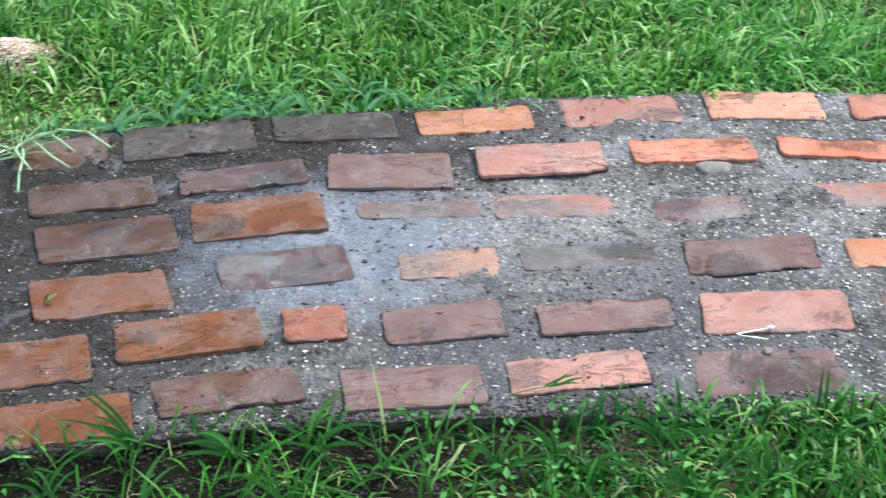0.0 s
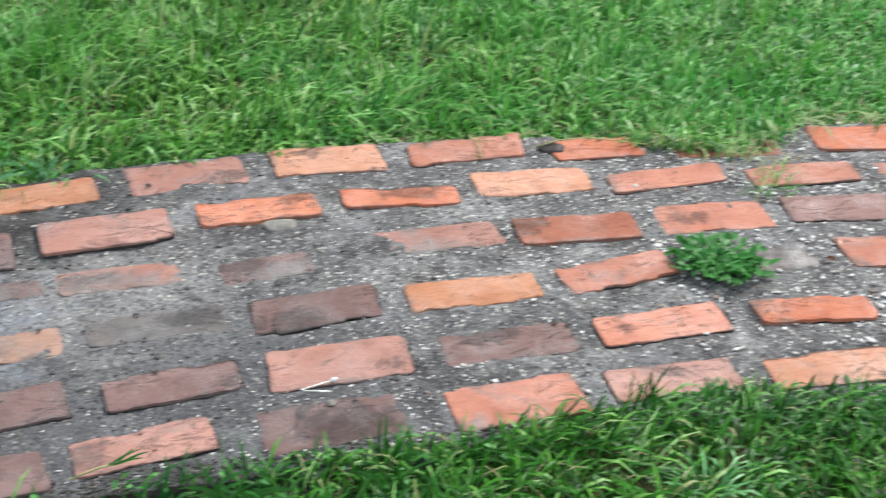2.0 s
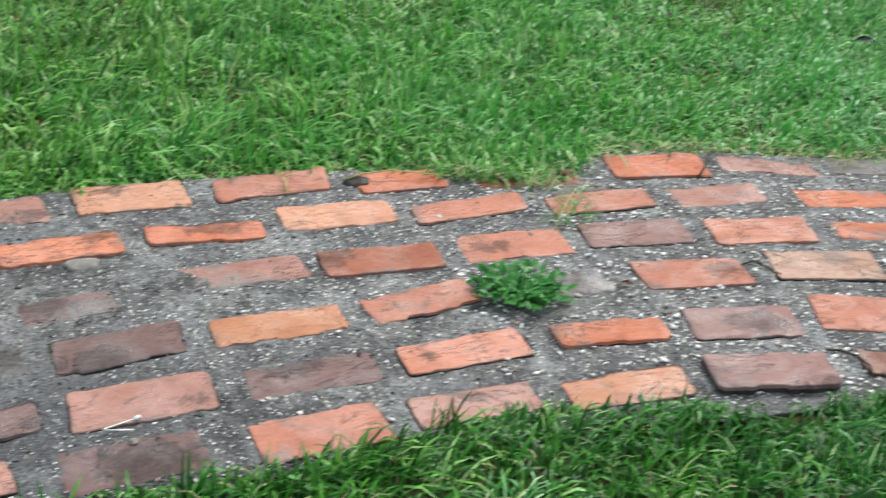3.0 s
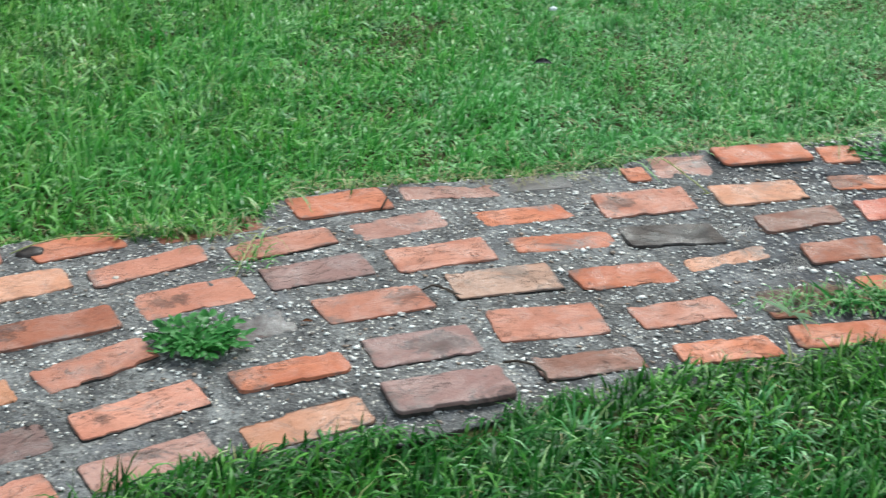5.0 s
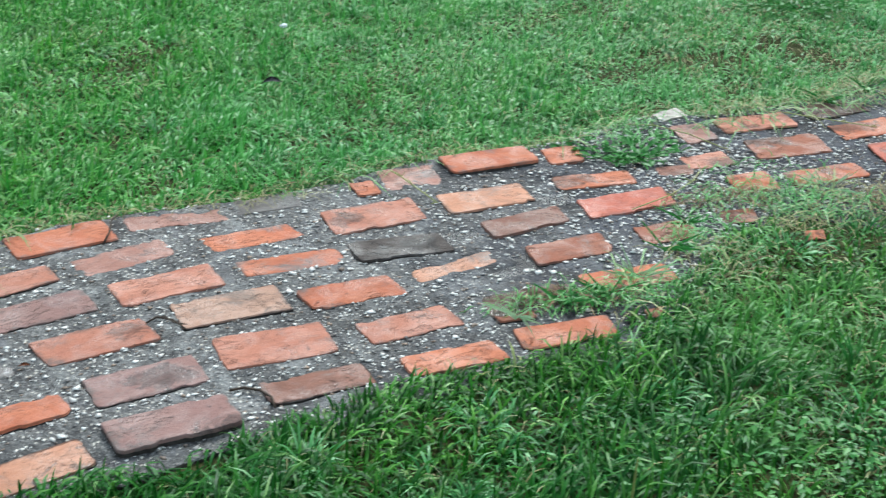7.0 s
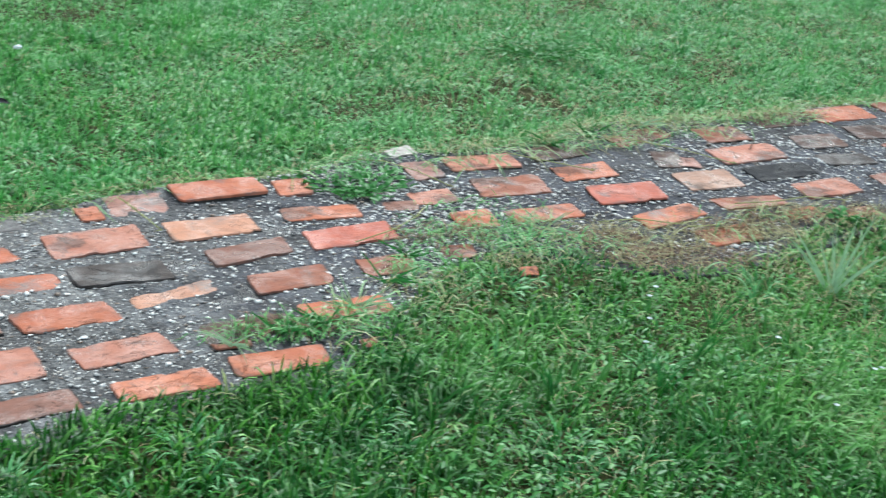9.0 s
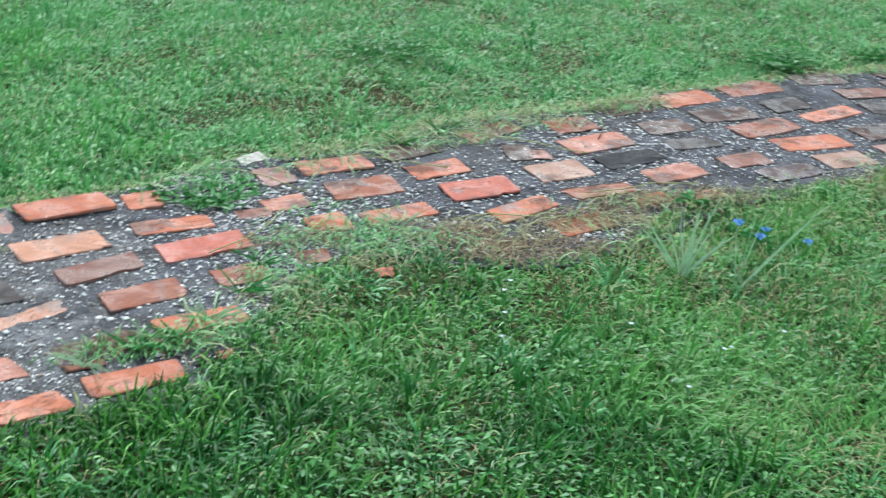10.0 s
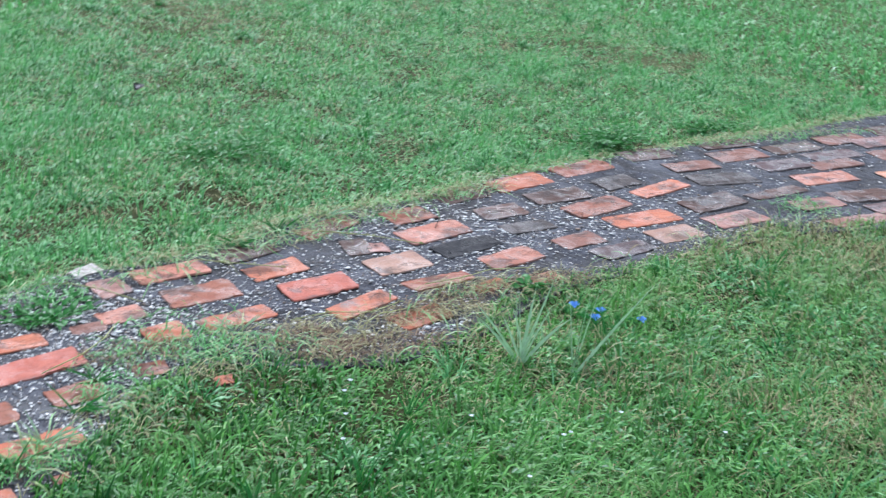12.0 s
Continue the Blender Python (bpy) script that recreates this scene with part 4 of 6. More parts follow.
def build_crumbs():
    """Dark wet soil crumbs and grit washed into the joints at the low end."""
    rs = np.random.RandomState(13)
    n = 16000
    px = rs.uniform(-1.4, 0.5, n)
    py = bed_edge(px) + (far_edge(px) - bed_edge(px)) * rs.uniform(0.0, 1.0, n)
    dens = np.interp(px, [-0.7, -0.1, 0.5], [1.0, 0.35, 0.1]) * np.clip(0.5 + 0.7 * wave(px, py, 14.0, 33), 0.05, 1)
    dens *= np.where(((px + 0.5) / 0.3) ** 2 + ((py - 1.15) / 0.22) ** 2 < 1, 0.45, 1.0)
    keep = (rs.uniform(0, 1, n) < dens) & ~off_bed(px, py) & ~(on_brick(px, py, -0.006) & (rs.uniform(0, 1, n) > 0.06))
    px, py = px[keep], py[keep]
    size = rs.uniform(0.0012, 0.0036, len(px)) * rs.choice([1.0, 1.0, 1.5], len(px))
    z = np.maximum(bed_surface(px, py), np.where(on_brick(px, py, 0.0), 0.001, -0.01))
    # along the near rim of the slab
    ex = rs.uniform(-0.7, 0.55, 3000)
    ey = bed_edge(ex) + 0.055 * rs.uniform(0, 1, 3000) ** 1.6
    clear = ~on_brick(ex, ey, -0.004)
    ex, ey = ex[clear], ey[clear]
    px, py = np.concatenate([px, ex]), np.concatenate([py, ey])
    size = np.concatenate([size, rs.uniform(0.0012, 0.0042, len(ex))])
    z = np.concatenate([z, bed_surface(ex, ey)])
    # and on the bank below the edge
    bx = rs.uniform(-0.75, 0.35, 4200)
    by = bed_edge(bx) - 0.13 * rs.uniform(0, 1, 4200) ** 1.5
    px, py = np.concatenate([px, bx]), np.concatenate([py, by])
    size = np.concatenate([size, rs.uniform(0.0015, 0.0055, 4200)])
    z = np.concatenate([z, soil_height(bx, by)])
    v, f = pebbles(px, py, z + size * 0.2, size, rs)
    tagged(new("soil_crumbs", fast_mesh("soil_crumbs", v, f, M_CRUMB)), "dark wet soil crumbs and leaf bits lying in the joints", "soil", kind="stuff")


# ---- lawn ----
def blades(bx, by, bz, length, width, lean, rs, turn=None, bend=0.5, levels=3):
    """Ribbons that rise, lean over and end in a point."""
    n = len(bx)
    a = rs.uniform(0, 2 * math.pi, n) if turn is None else turn
    ca, sa = np.cos(a), np.sin(a)
    twist = a + math.pi / 2 + rs.uniform(-0.6, 0.6, n)
    wx, wy = np.cos(twist), np.sin(twist)
    rows, ts = [], np.linspace(0, 1, levels)
    for t in ts:
        th = lean * (1 + bend * t * 1.6)
        reach = length * t * np.sin(np.clip(th, 0, 1.75)) * (0.75 + 0.25 * t)
        rise = length * t * np.cos(np.clip(th * (0.55 + 0.45 * t), 0, 1.62))
        x, y, z = bx + ca * reach, by + sa * reach, bz + rise
        half = width * 0.5 * (0.75 + 0.5 * t - 0.75 * t * t) if t < 1 else width * 0
        if t < 1:
            rows.append(np.stack([x - wx * half, y - wy * half, z], 1))
            rows.append(np.stack([x + wx * half, y + wy * half, z + width * 0.12], 1))
        else:
            rows.append(np.stack([x, y, z], 1))
    verts = np.stack(rows, 1)
    k = verts.shape[1]
    f = []
    for i in range(levels - 2):
        f += [(2 * i, 2 * i + 1, 2 * i + 3), (2 * i, 2 * i + 3, 2 * i + 2)]
    f.append((k - 3, k - 2, k - 1))
    faces = (np.array(f)[None] + (np.arange(n) * k)[:, None, None]).reshape(-1, 3)
    return verts.reshape(-1, 3), faces


# places where a half-buried brick or bare dirt shows through the sward
BARE = ((2.353, 2.276, 0.026, 0.022), (2.402, 2.456, 0.055, 0.04), (2.226, 2.386, 0.065, 0.05), (2.70, 2.36, 0.10, 0.05), (2.94, 2.43, 0.13, 0.09), (1.92, 1.985, 0.035, 0.035), (1.06, 1.60, 0.10, 0.03))
# worn spots in the lawn: place and reach
WORN = ((1.085, 2.90, 0.13), (2.06, 3.36, 0.12), (0.43, 3.5, 0.12), (4.22, 4.85, 0.30), (4.10, 4.43, 0.22), (4.26, 5.4, 0.32), (3.57, 4.27, 0.18), (5.45, 5.18, 0.34), (4.21, 4.06, 0.15), (-0.52, 2.66, 0.10), (2.38, 3.49, 0.10), (1.76, 3.72, 0.16), (3.35, 1.65, 0.11), (3.22, 1.77, 0.09), (4.9, 4.6, 0.2), (3.3, 4.9, 0.2))


def lawn_mask(x, y, over):
    """Where grass roots: outside the path, with ragged edges that creep over it in places."""
    rag = 0.012 * wave(x, y, 30.0, 41) + 0.010 * wave(x, y, 11.0, 42)
    far_creep = 0.035 * np.exp(-((x - 0.55) / 0.16) ** 2) + 0.03 * np.exp(-((x - 2.85) / 0.45) ** 2) + 0.03 * np.exp(-((x - 5.2) / 0.6) ** 2)
    beyond = off_bed(x, y)
    for hx, hy, rx, ry in BARE:
        over = over - 0.4 * (((x - hx) / rx) ** 2 + ((y - hy) / ry) ** 2 < 1 + 0.5 * wave(x, y, 40.0, 43))
    bare = ((x + 1.50) / 0.115) ** 2 + ((y - 1.41) / 0.08) ** 2 < 1.0
    return ~bare & (y > far_edge(x) + rag - over - far_creep) | (y < near_edge(x) + rag + over + np.interp(x, [-0.1, 0.15, 0.5, 0.7], [0.0, 0.014, 0.010, 0.002])) | beyond


build_crumbs()


def thin(x, y):
    """Worn, thin places in the lawn."""
    worn = 0.6 * np.clip(wave(x, y, 2.6, 51) - 0.1, 0, 1) + 0.6 * np.clip(wave(x, y, 11.0, 52), 0, 1)
    for hx, hy, reach in WORN:
        worn = worn + 0.5 * np.exp(-((x - hx) ** 2 + ((y - hy) * 1.4) ** 2) / reach ** 2) * np.clip(0.7 + 0.6 * wave(x, y, 22.0, 53), 0, 1)
    return np.clip(1.1 - worn * np.interp(x, [0.5, 3.0], [0.6, 1.05]) * np.where(y < near_edge(x), 0.6, 1.0), 0.10, 1.0)


def root_height(x, y):
    on_bed = (y > bed_edge(x)) & (y < far_edge(x) - 0.01) & ~off_bed(x, y)
    return np.where(on_bed, bed_height(x, y), soil_height(x, y)) - 0.003


class Sward:
    """Gathers blades into one mesh."""

    def __init__(self, seed):
        self.rs = np.random.RandomState(seed)
        self.v, self.f, self.count = [], [], 0

    def add(self, x, y, length, width, lean, levels=3, bend=0.5, turn=None, lift=0.0):
        v, f = blades(x, y, root_height(x, y) + lift, length, width, lean, self.rs, turn, bend, levels)
        self.v.append(v)
        self.f.append(f + self.count)
        self.count += len(v)

    def done(self, name, material, label, category="grass"):
        ob = new(name, fast_mesh(name, np.concatenate(self.v), np.concatenate(self.f), material))
        return tagged(ob, label, category, kind="stuff")


def band(rs, x0, x1, d0, d1, dens, side, spill=0.12):
    n = int((x1 - x0) * (d1 - d0) * dens)
    x = rs.uniform(x0, x1, n)
    d = rs.uniform(d0 - (spill if d0 == 0 else 0.0), d1, n)
    y = far_edge(x) + d if side > 0 else near_edge(x) - d
    bank = (side < 0) & (x < 0.12) & (near_edge(x) - y < 0.09) & (rs.uniform(0, 1, n) > 0.3)
    keep = ~bank & lawn_mask(x, y, 0.004) & (rs.uniform(0, 1, n) < thin(x, y))
    return x[keep], y[keep]


def build_lawn():
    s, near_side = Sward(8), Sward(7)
    # bands of the plan: along x, outwards from the path's edge, blades to the square metre, their height and width, side
    for x0, x1, d0, d1, dens, tall, wide, side in (
        (-2.2, 0.3, 0.0, 1.1, 13500, 0.088, 0.0074, 1),
        (0.3, 1.2, 0.0, 1.1, 16000, 0.060, 0.0064, 1),
        (1.2, 3.2, 0.0, 1.5, 19000, 0.044, 0.0052, 1),
        (-1.2, 1.2, 1.1, 2.2, 12600, 0.060, 0.0066, 1),
        (1.2, 3.2, 1.5, 3.2, 13000, 0.044, 0.0050, 1),
        (3.2, 6.2, 0.0, 1.6, 14000, 0.042, 0.0050, 1),
        (3.2, 6.5, 1.6, 3.6, 8500, 0.044, 0.0060, 1),
        (6.2, 9.5, 0.0, 3.6, 2600, 0.050, 0.0085, 1),
        (-1.2, 0.0, 0.0, 0.8, 4500, 0.055, 0.0056, -1),
        (0.0, 1.0, 0.0, 0.8, 14500, 0.056, 0.0058, -1),
        (1.0, 4.4, 0.0, 1.1, 18500, 0.056, 0.0054, -1),
        (4.4, 7.0, 0.0, 1.2, 9000, 0.048, 0.0054, -1),
        (4.6, 6.4, 1.1, 1.6, 6000, 0.050, 0.0070, -1),
        (0.6, 2.0, 0.75, 1.3, 5000, 0.055, 0.0080, -1),
        (2.0, 4.6, 1.1, 1.6, 15000, 0.054, 0.0056, -1),
        (0.12, 2.3, 0.0, 0.08, 24000, 0.052, 0.0052, -1),
        (-1.3, 6.0, 0.0, 0.05, 16000, 0.045, 0.0042, 1),
    ):
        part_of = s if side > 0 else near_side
        rs = part_of.rs
        x, y = band(rs, x0, x1, d0, d1, dens, side)
        m = len(x)
        clump = 1 + 0.34 * wave(x, y, 15.0, 61) + 0.24 * wave(x, y, 6.0, 62)
        length = tall * rs.uniform(0.45, 1.3, m) * np.clip(clump, 0.4, 1.8)
        off = np.where(y > 0.5 * (far_edge(x) + near_edge(x)), y - far_edge(x), near_edge(x) - y)
        length *= np.where(x > 0.6, np.clip(0.55 + off / 0.12, 0.5, 1.0), 1.0)
        if side > 0:
            length *= np.where(x < 0.9, np.clip(0.42 + off / 0.28 + 0.6 * np.exp(-((x - 0.58) / 0.2) ** 2), 0.4, 1.0), 1.0) * np.where((x < -1.2) & (y < 1.45), 0.45, 1.0)
        if side < 0:
            length *= 1.22
            length *= np.interp(x, [2.8, 3.3], [1.0, 0.72])
            length *= 1 - 0.68 * np.exp(-((x - 2.75) / 0.65) ** 2) * np.clip(1 - off / 0.5, 0, 1)
        width = wide * rs.uniform(0.5, 1.3, m)
        lean = np.clip(np.abs(rs.normal(0.80 if side > 0 else 0.92, 0.40, m)), 0.05, 1.4)
        turn = 2.2 * wave(x, y, 18.0, 63) + rs.normal(0, 1.1, m)
        part_of.add(x, y, length, width, lean, 4 if dens >= 12500 else 3, 0.6, turn)
    s.done("lawn_grass", M_GRASS, "short green lawn grass wet from rain beside the path")
    near_side.done("near_lawn_shaded", M_NEAR_SHADED, "dense lawn grass below the path edge, canopy shade in its colour")
    # the lawn goes on, sparser, round about
    w = Sward(9)
    n = 230000
    x, y = w.rs.uniform(-5.0, 12.0, n), w.rs.uniform(-4.0, 10.0, n)
    out = np.where(y > far_edge(x), y - far_edge(x), near_edge(x) - y)
    far_lim = np.interp(x, [-2.2, 1.2, 3.2, 9.5], [1.2, 2.2, 3.2, 3.6])
    near_lim = np.interp(x, [-1.2, 1.0, 2.4, 4.4, 7.0], [0.7, 0.9, 1.5, 1.5, 1.1])
    keep = (out > np.where(y > far_edge(x), far_lim, near_lim)) | (((x < -1.5) | (x > 6.1)) & lawn_mask(x, y, 0.0)) | ((x < -0.7) & (y < 0.5) & lawn_mask(x, y, 0.0))
    keep &= w.rs.uniform(0, 1, n) < np.exp(-(np.maximum(np.hypot(x - 3.0, (y - 2.6) * 1.15) - 3.6, 0) / 1.9) ** 2)
    x, y = x[keep], y[keep]
    m = len(x)
    w.add(x, y, 0.075 * w.rs.uniform(0.5, 1.2, m), 0.015 * w.rs.uniform(0.6, 1.2, m), np.clip(np.abs(w.rs.normal(0.7, 0.4, m)), 0.05, 1.4), 3)
    w.done("outer_lawn", M_GRASS, "green lawn grass farther away from the brick path")


build_lawn()


def build_thatch():
    """Straw-coloured dead blades low in the sward, thickest along the path's edges and on worn spots."""
    s = Sward(15)
    rs = s.rs
    for x0, x1, d0, d1, dens, side in ((-1.5, 3.2, 0.0, 1.4, 2200, 1), (2.4, 6.4, 0.0, 3.2, 4500, 1), (-0.9, 1.8, 0.0, 0.5, 1500, -1), (1.8, 2.7, 0.0, 0.9, 2500, -1), (2.7, 4.6, 0.0, 1.1, 7000, -1), (0.3, 6.0, 0.0, 0.07, 9000, 1), (1.9, 3.7, 0.0, 0.10, 2000, -1)):
        x, y = band(rs, x0, x1, d0, d1, dens, side, 0.10)
        if d1 > 0.2:
            keep = rs.uniform(0, 1, len(x)) > thin(x, y) - 0.25
            x, y = x[keep], y[keep]
        m = len(x)
        s.add(x, y, 0.045 * rs.uniform(0.5, 1.4, m), 0.0022 * rs.uniform(0.6, 1.4, m), rs.uniform(0.9, 1.5, m), 4, 0.3, lift=rs.uniform(0.002, 0.022, m))
    # the drier lawn farther along, straw standing among the green
    n = 13000
    x = rs.uniform(2.9, 5.6, n)
    y = near_edge(x) - rs.uniform(0.0, 1.15, n)
    keep = rs.uniform(0, 1, n) < np.interp(x, [2.9, 3.4], [0.2, 1.0]) * np.clip(0.5 + 0.8 * wave(x, y, 7.0, 91), 0.05, 1)
    x, y = x[keep], y[keep]
    m = len(x)
    s.add(x, y, 0.06 * rs.uniform(0.5, 1.3, m), 0.0030 * rs.uniform(0.6, 1.3, m), rs.uniform(0.3, 1.3, m), 4, 0.4, lift=rs.uniform(0.0, 0.015, m))
    s.done("dry_thatch", M_THATCH, "straw-coloured dead grass blades along the path edge", "dry grass")


build_thatch()


def build_stolons():
    """Long creeping stems, green to straw, that lie over the edge bricks."""
    s = Sward(37)
    rs = s.rs
    for x0, x1, reach, n, side in ((2.25, 3.7, 0.15, 420, 1), (1.75, 3.7, 0.16, 120, -1), (0.3, 0.75, 0.06, 60, 1), (1.2, 2.2, 0.05, 70, 1), (3.7, 5.4, 0.06, 130, 1), (3.7, 5.2, 0.07, 90, -1)):
        x = rs.uniform(x0, x1, n)
        keep = wave(x, x * 0, 9.0, 81) > -0.35
        x = x[keep]
        m = len(x)
        d = reach * rs.uniform(-1.0, 0.6, m)
        y = far_edge(x) + d if side > 0 else near_edge(x) - d
        s.add(x, y, rs.uniform(0.05, 0.14, m), rs.uniform(0.0025, 0.0048, m), rs.uniform(1.35, 1.5, m), 5, 0.12, lift=rs.uniform(0.004, 0.014, m))
    s.done("creeping_stems", M_STOLON, "tangled pale green and straw grass stems over the edge bricks", "creeping grass")


build_stolons()


def build_clumps():
    """Coarser, taller clumps that break the even sward."""
    s = Sward(29)
    rs = s.rs
    for x0, x1, d0, d1, n, side in ((-1.4, 1.2, 0.02, 1.2, 40, 1), (1.2, 3.2, 0.05, 2.8, 150, 1), (3.0, 6.4, 0.05, 3.4, 330, 1), (0.4, 2.0, 0.08, 0.6, 30, -1), (1.8, 4.6, 0.1, 1.4, 170, -1)):
        cx, d = rs.uniform(x0, x1, n), rs.uniform(d0, d1, n)
        cy = far_edge(cx) + d if side > 0 else near_edge(cx) - d
        for px, py in zip(cx, cy):
            m = rs.randint(14, 46)
            r = rs.uniform(0.02, 0.07) * np.sqrt(rs.uniform(0, 1, m))
            a = rs.uniform(0, 6.283, m)
            s.add(px + r * np.cos(a), py + r * np.sin(a), 0.058 * rs.uniform(0.5, 1.2, m) * rs.uniform(0.7, 1.2), 0.0055 * rs.uniform(0.6, 1.3, m), np.clip(0.35 + r * 11 + rs.normal(0, 0.2, m), 0.05, 1.4), 4, 0.6, a + rs.normal(0, 0.5, m))
    s.done("lawn_clumps", M_COARSE, "coarser bluish green grass clumps dotted over the lawn")


build_clumps()


def build_overhang():
    """The lawn's lip over the far edge bricks: blades and pale stems that hang forward."""
    dry, bank = Sward(46), Sward(48)
    for x0, x1, per_m, deep in ((0.40, 0.68, 2200, 0.035), (0.68, 1.75, 420, 0.03), (1.75, 2.3, 420, 0.03), (2.3, 3.7, 650, 0.06), (3.7, 6.0, 320, 0.04), (0.0, 0.4, 160, 0.015)):
        for sward, share, wide in ((bank, 1.0 if x0 < 2 else 0.6, 0.0046), (dry, 0.42 if x0 < 2 else 0.8, 0.0030)):
            rs = sward.rs
            n = int((x1 - x0) * per_m * share * (0.4 if sward is dry and per_m > 2000 else 1.0))
            x = rs.uniform(x0, x1, n)
            x = x[(wave(x, x * 0, 14.0, 85) > -0.7) & (np.abs(x - 2.265) > 0.075)]
            m = len(x)
            y = far_edge(x) + 0.012 + 0.03 * rs.uniform(0, 1, m) - deep * rs.uniform(0, 1, m) ** 2
            sward.add(x, y, rs.uniform(0.03, 0.075, m), wide * rs.uniform(0.6, 1.3, m), rs.uniform(0.8, 1.5, m), 5, 0.35, -1.57 + rs.normal(0, 0.9, m), rs.uniform(0.006, 0.024, m))
    # and blades from the bank that reach up over the near rim at the low end
    rs = bank.rs
    x = np.where(rs.uniform(0, 1, 300) < 0.2, rs.uniform(-0.6, 0.0, 300), rs.uniform(0.0, 0.5, 300))
    y = bed_edge(x) - 0.035 * rs.uniform(0, 1, 300)
    bank.add(x, y, rs.uniform(0.03, 0.085, 300), rs.uniform(0.003, 0.0065, 300), rs.uniform(0.3, 1.3, 300), 5, 0.5, 1.57 + rs.normal(0, 1.2, 300))
    bank.done("rim_grass", M_NEAR_SHADED, "lawn blades in the shaded green lapping over the path edges")
    dry.done("overhanging_straw", M_THATCH, "pale dry stems hanging over the far edge bricks", "dry grass")


build_overhang()


def build_rootlets():
    """Brown dead roots matted over the half-buried bricks."""
    s = Sward(47)
    rs = s.rs
    for cx, cy, rx, ry, n in ((2.74, 2.33, 0.19, 0.06, 360), (2.60, 2.43, 0.12, 0.05, 200), (2.98, 2.50, 0.18, 0.05, 260), (3.28, 2.57, 0.26, 0.045, 380), (2.2, 2.47, 0.12, 0.05, 160), (1.78, 2.05, 0.13, 0.025, 170), (3.5, 3.33, 0.22, 0.05, 180)):
        a, r = rs.uniform(0, 6.283, n), np.sqrt(rs.uniform(0, 1, n))
        x, y = cx + rx * r * np.cos(a), cy + ry * r * np.sin(a)
        s.add(x, y, rs.uniform(0.025, 0.07, n), 0.0021 * rs.uniform(0.6, 1.4, n), rs.uniform(1.25, 1.52, n), 4, 0.15, lift=rs.uniform(0.003, 0.012, n))
    s.done("dead_rootlets", M_ROOTS, "brown dead rootlets matted over half-buried bricks", "dry roots")


build_rootlets()


def build_straw():
    """Dry runners and straw lying tangled on the bricks where the lawn creeps in."""
    s = Sward(33)
    rs = s.rs
    for cx, cy, rx, ry, n in ((2.80, 2.46, 0.26, 0.06, 240), (2.70, 2.35, 0.16, 0.06, 170), (3.04, 2.46, 0.11, 0.035, 130), (2.36, 2.33, 0.10, 0.04, 60), (2.45, 2.46, 0.22, 0.08, 170), (2.75, 3.07, 0.34, 0.04, 200), (3.05, 3.2, 0.26, 0.05, 150), (3.25, 2.58, 0.26, 0.06, 320), (3.5, 3.33, 0.24, 0.05, 220), (0.55, 2.23, 0.2, 0.03, 70), (1.0, 2.55, 0.35, 0.025, 200), (2.1, 2.2, 0.1, 0.1, 120), (5.1, 3.64, 0.5, 0.05, 260)):
        a, r = rs.uniform(0, 6.283, n), np.sqrt(rs.uniform(0, 1, n))
        x, y = cx + rx * r * np.cos(a), cy + ry * r * np.sin(a)
        s.add(x, y, rs.uniform(0.03, 0.085, n), 0.0019 * rs.uniform(0.6, 1.5, n), rs.uniform(1.25, 1.5, n), 4, 0.12, lift=rs.uniform(0.004, 0.014, n))
    s.done("loose_straw", M_THATCH, "pale straw tangled over the bricks at the lawn edge", "straw")


build_straw()


def build_creepers():
    """Sparse grass that has crept over the bricks from the lawn."""
    s = Sward(19)
    rs = s.rs
    for cx, cy, rx, ry, n in ((2.30, 2.47, 0.20, 0.07, 300), (2.45, 2.40, 0.16, 0.06, 260), (2.36, 2.58, 0.20, 0.10, 110), (2.13, 2.27, 0.10, 0.12, 260), (1.78, 2.03, 0.16, 0.035, 260), (1.95, 2.08, 0.14, 0.04, 200), (0.52, 2.24, 0.12, 0.02, 80), (2.75, 3.06, 0.30, 0.04, 160), (2.08, 2.87, 0.13, 0.08, 200), (2.14, 2.95, 0.10, 0.06, 150), (3.25, 2.56, 0.28, 0.04, 120), (4.62, 2.87, 0.10, 0.10, 160), (0.68, 2.14, 0.03, 0.07, 40), (-0.78, 1.62, 0.2, 0.02, 120), (3.0, 3.16, 0.25, 0.06, 110), (5.2, 3.6, 0.5, 0.05, 300), (3.45, 3.3, 0.2, 0.06, 200)):
        a, r = rs.uniform(0, 6.283, n), np.sqrt(rs.uniform(0, 1, n)) * (1 + 0.3 * rs.uniform(-1, 1, n))
        x, y = cx + rx * r * np.cos(a), cy + ry * r * np.sin(a)
        s.add(x, y, 0.042 * rs.uniform(0.4, 1.3, n), 0.0036 * rs.uniform(0.5, 1.2, n), rs.uniform(0.6, 1.5, n), 4, 0.5, lift=rs.uniform(0.004, 0.016, n))
    s.done("creeping_grass", M_GRASS, "thin green grass creeping over the edge bricks")


build_creepers()


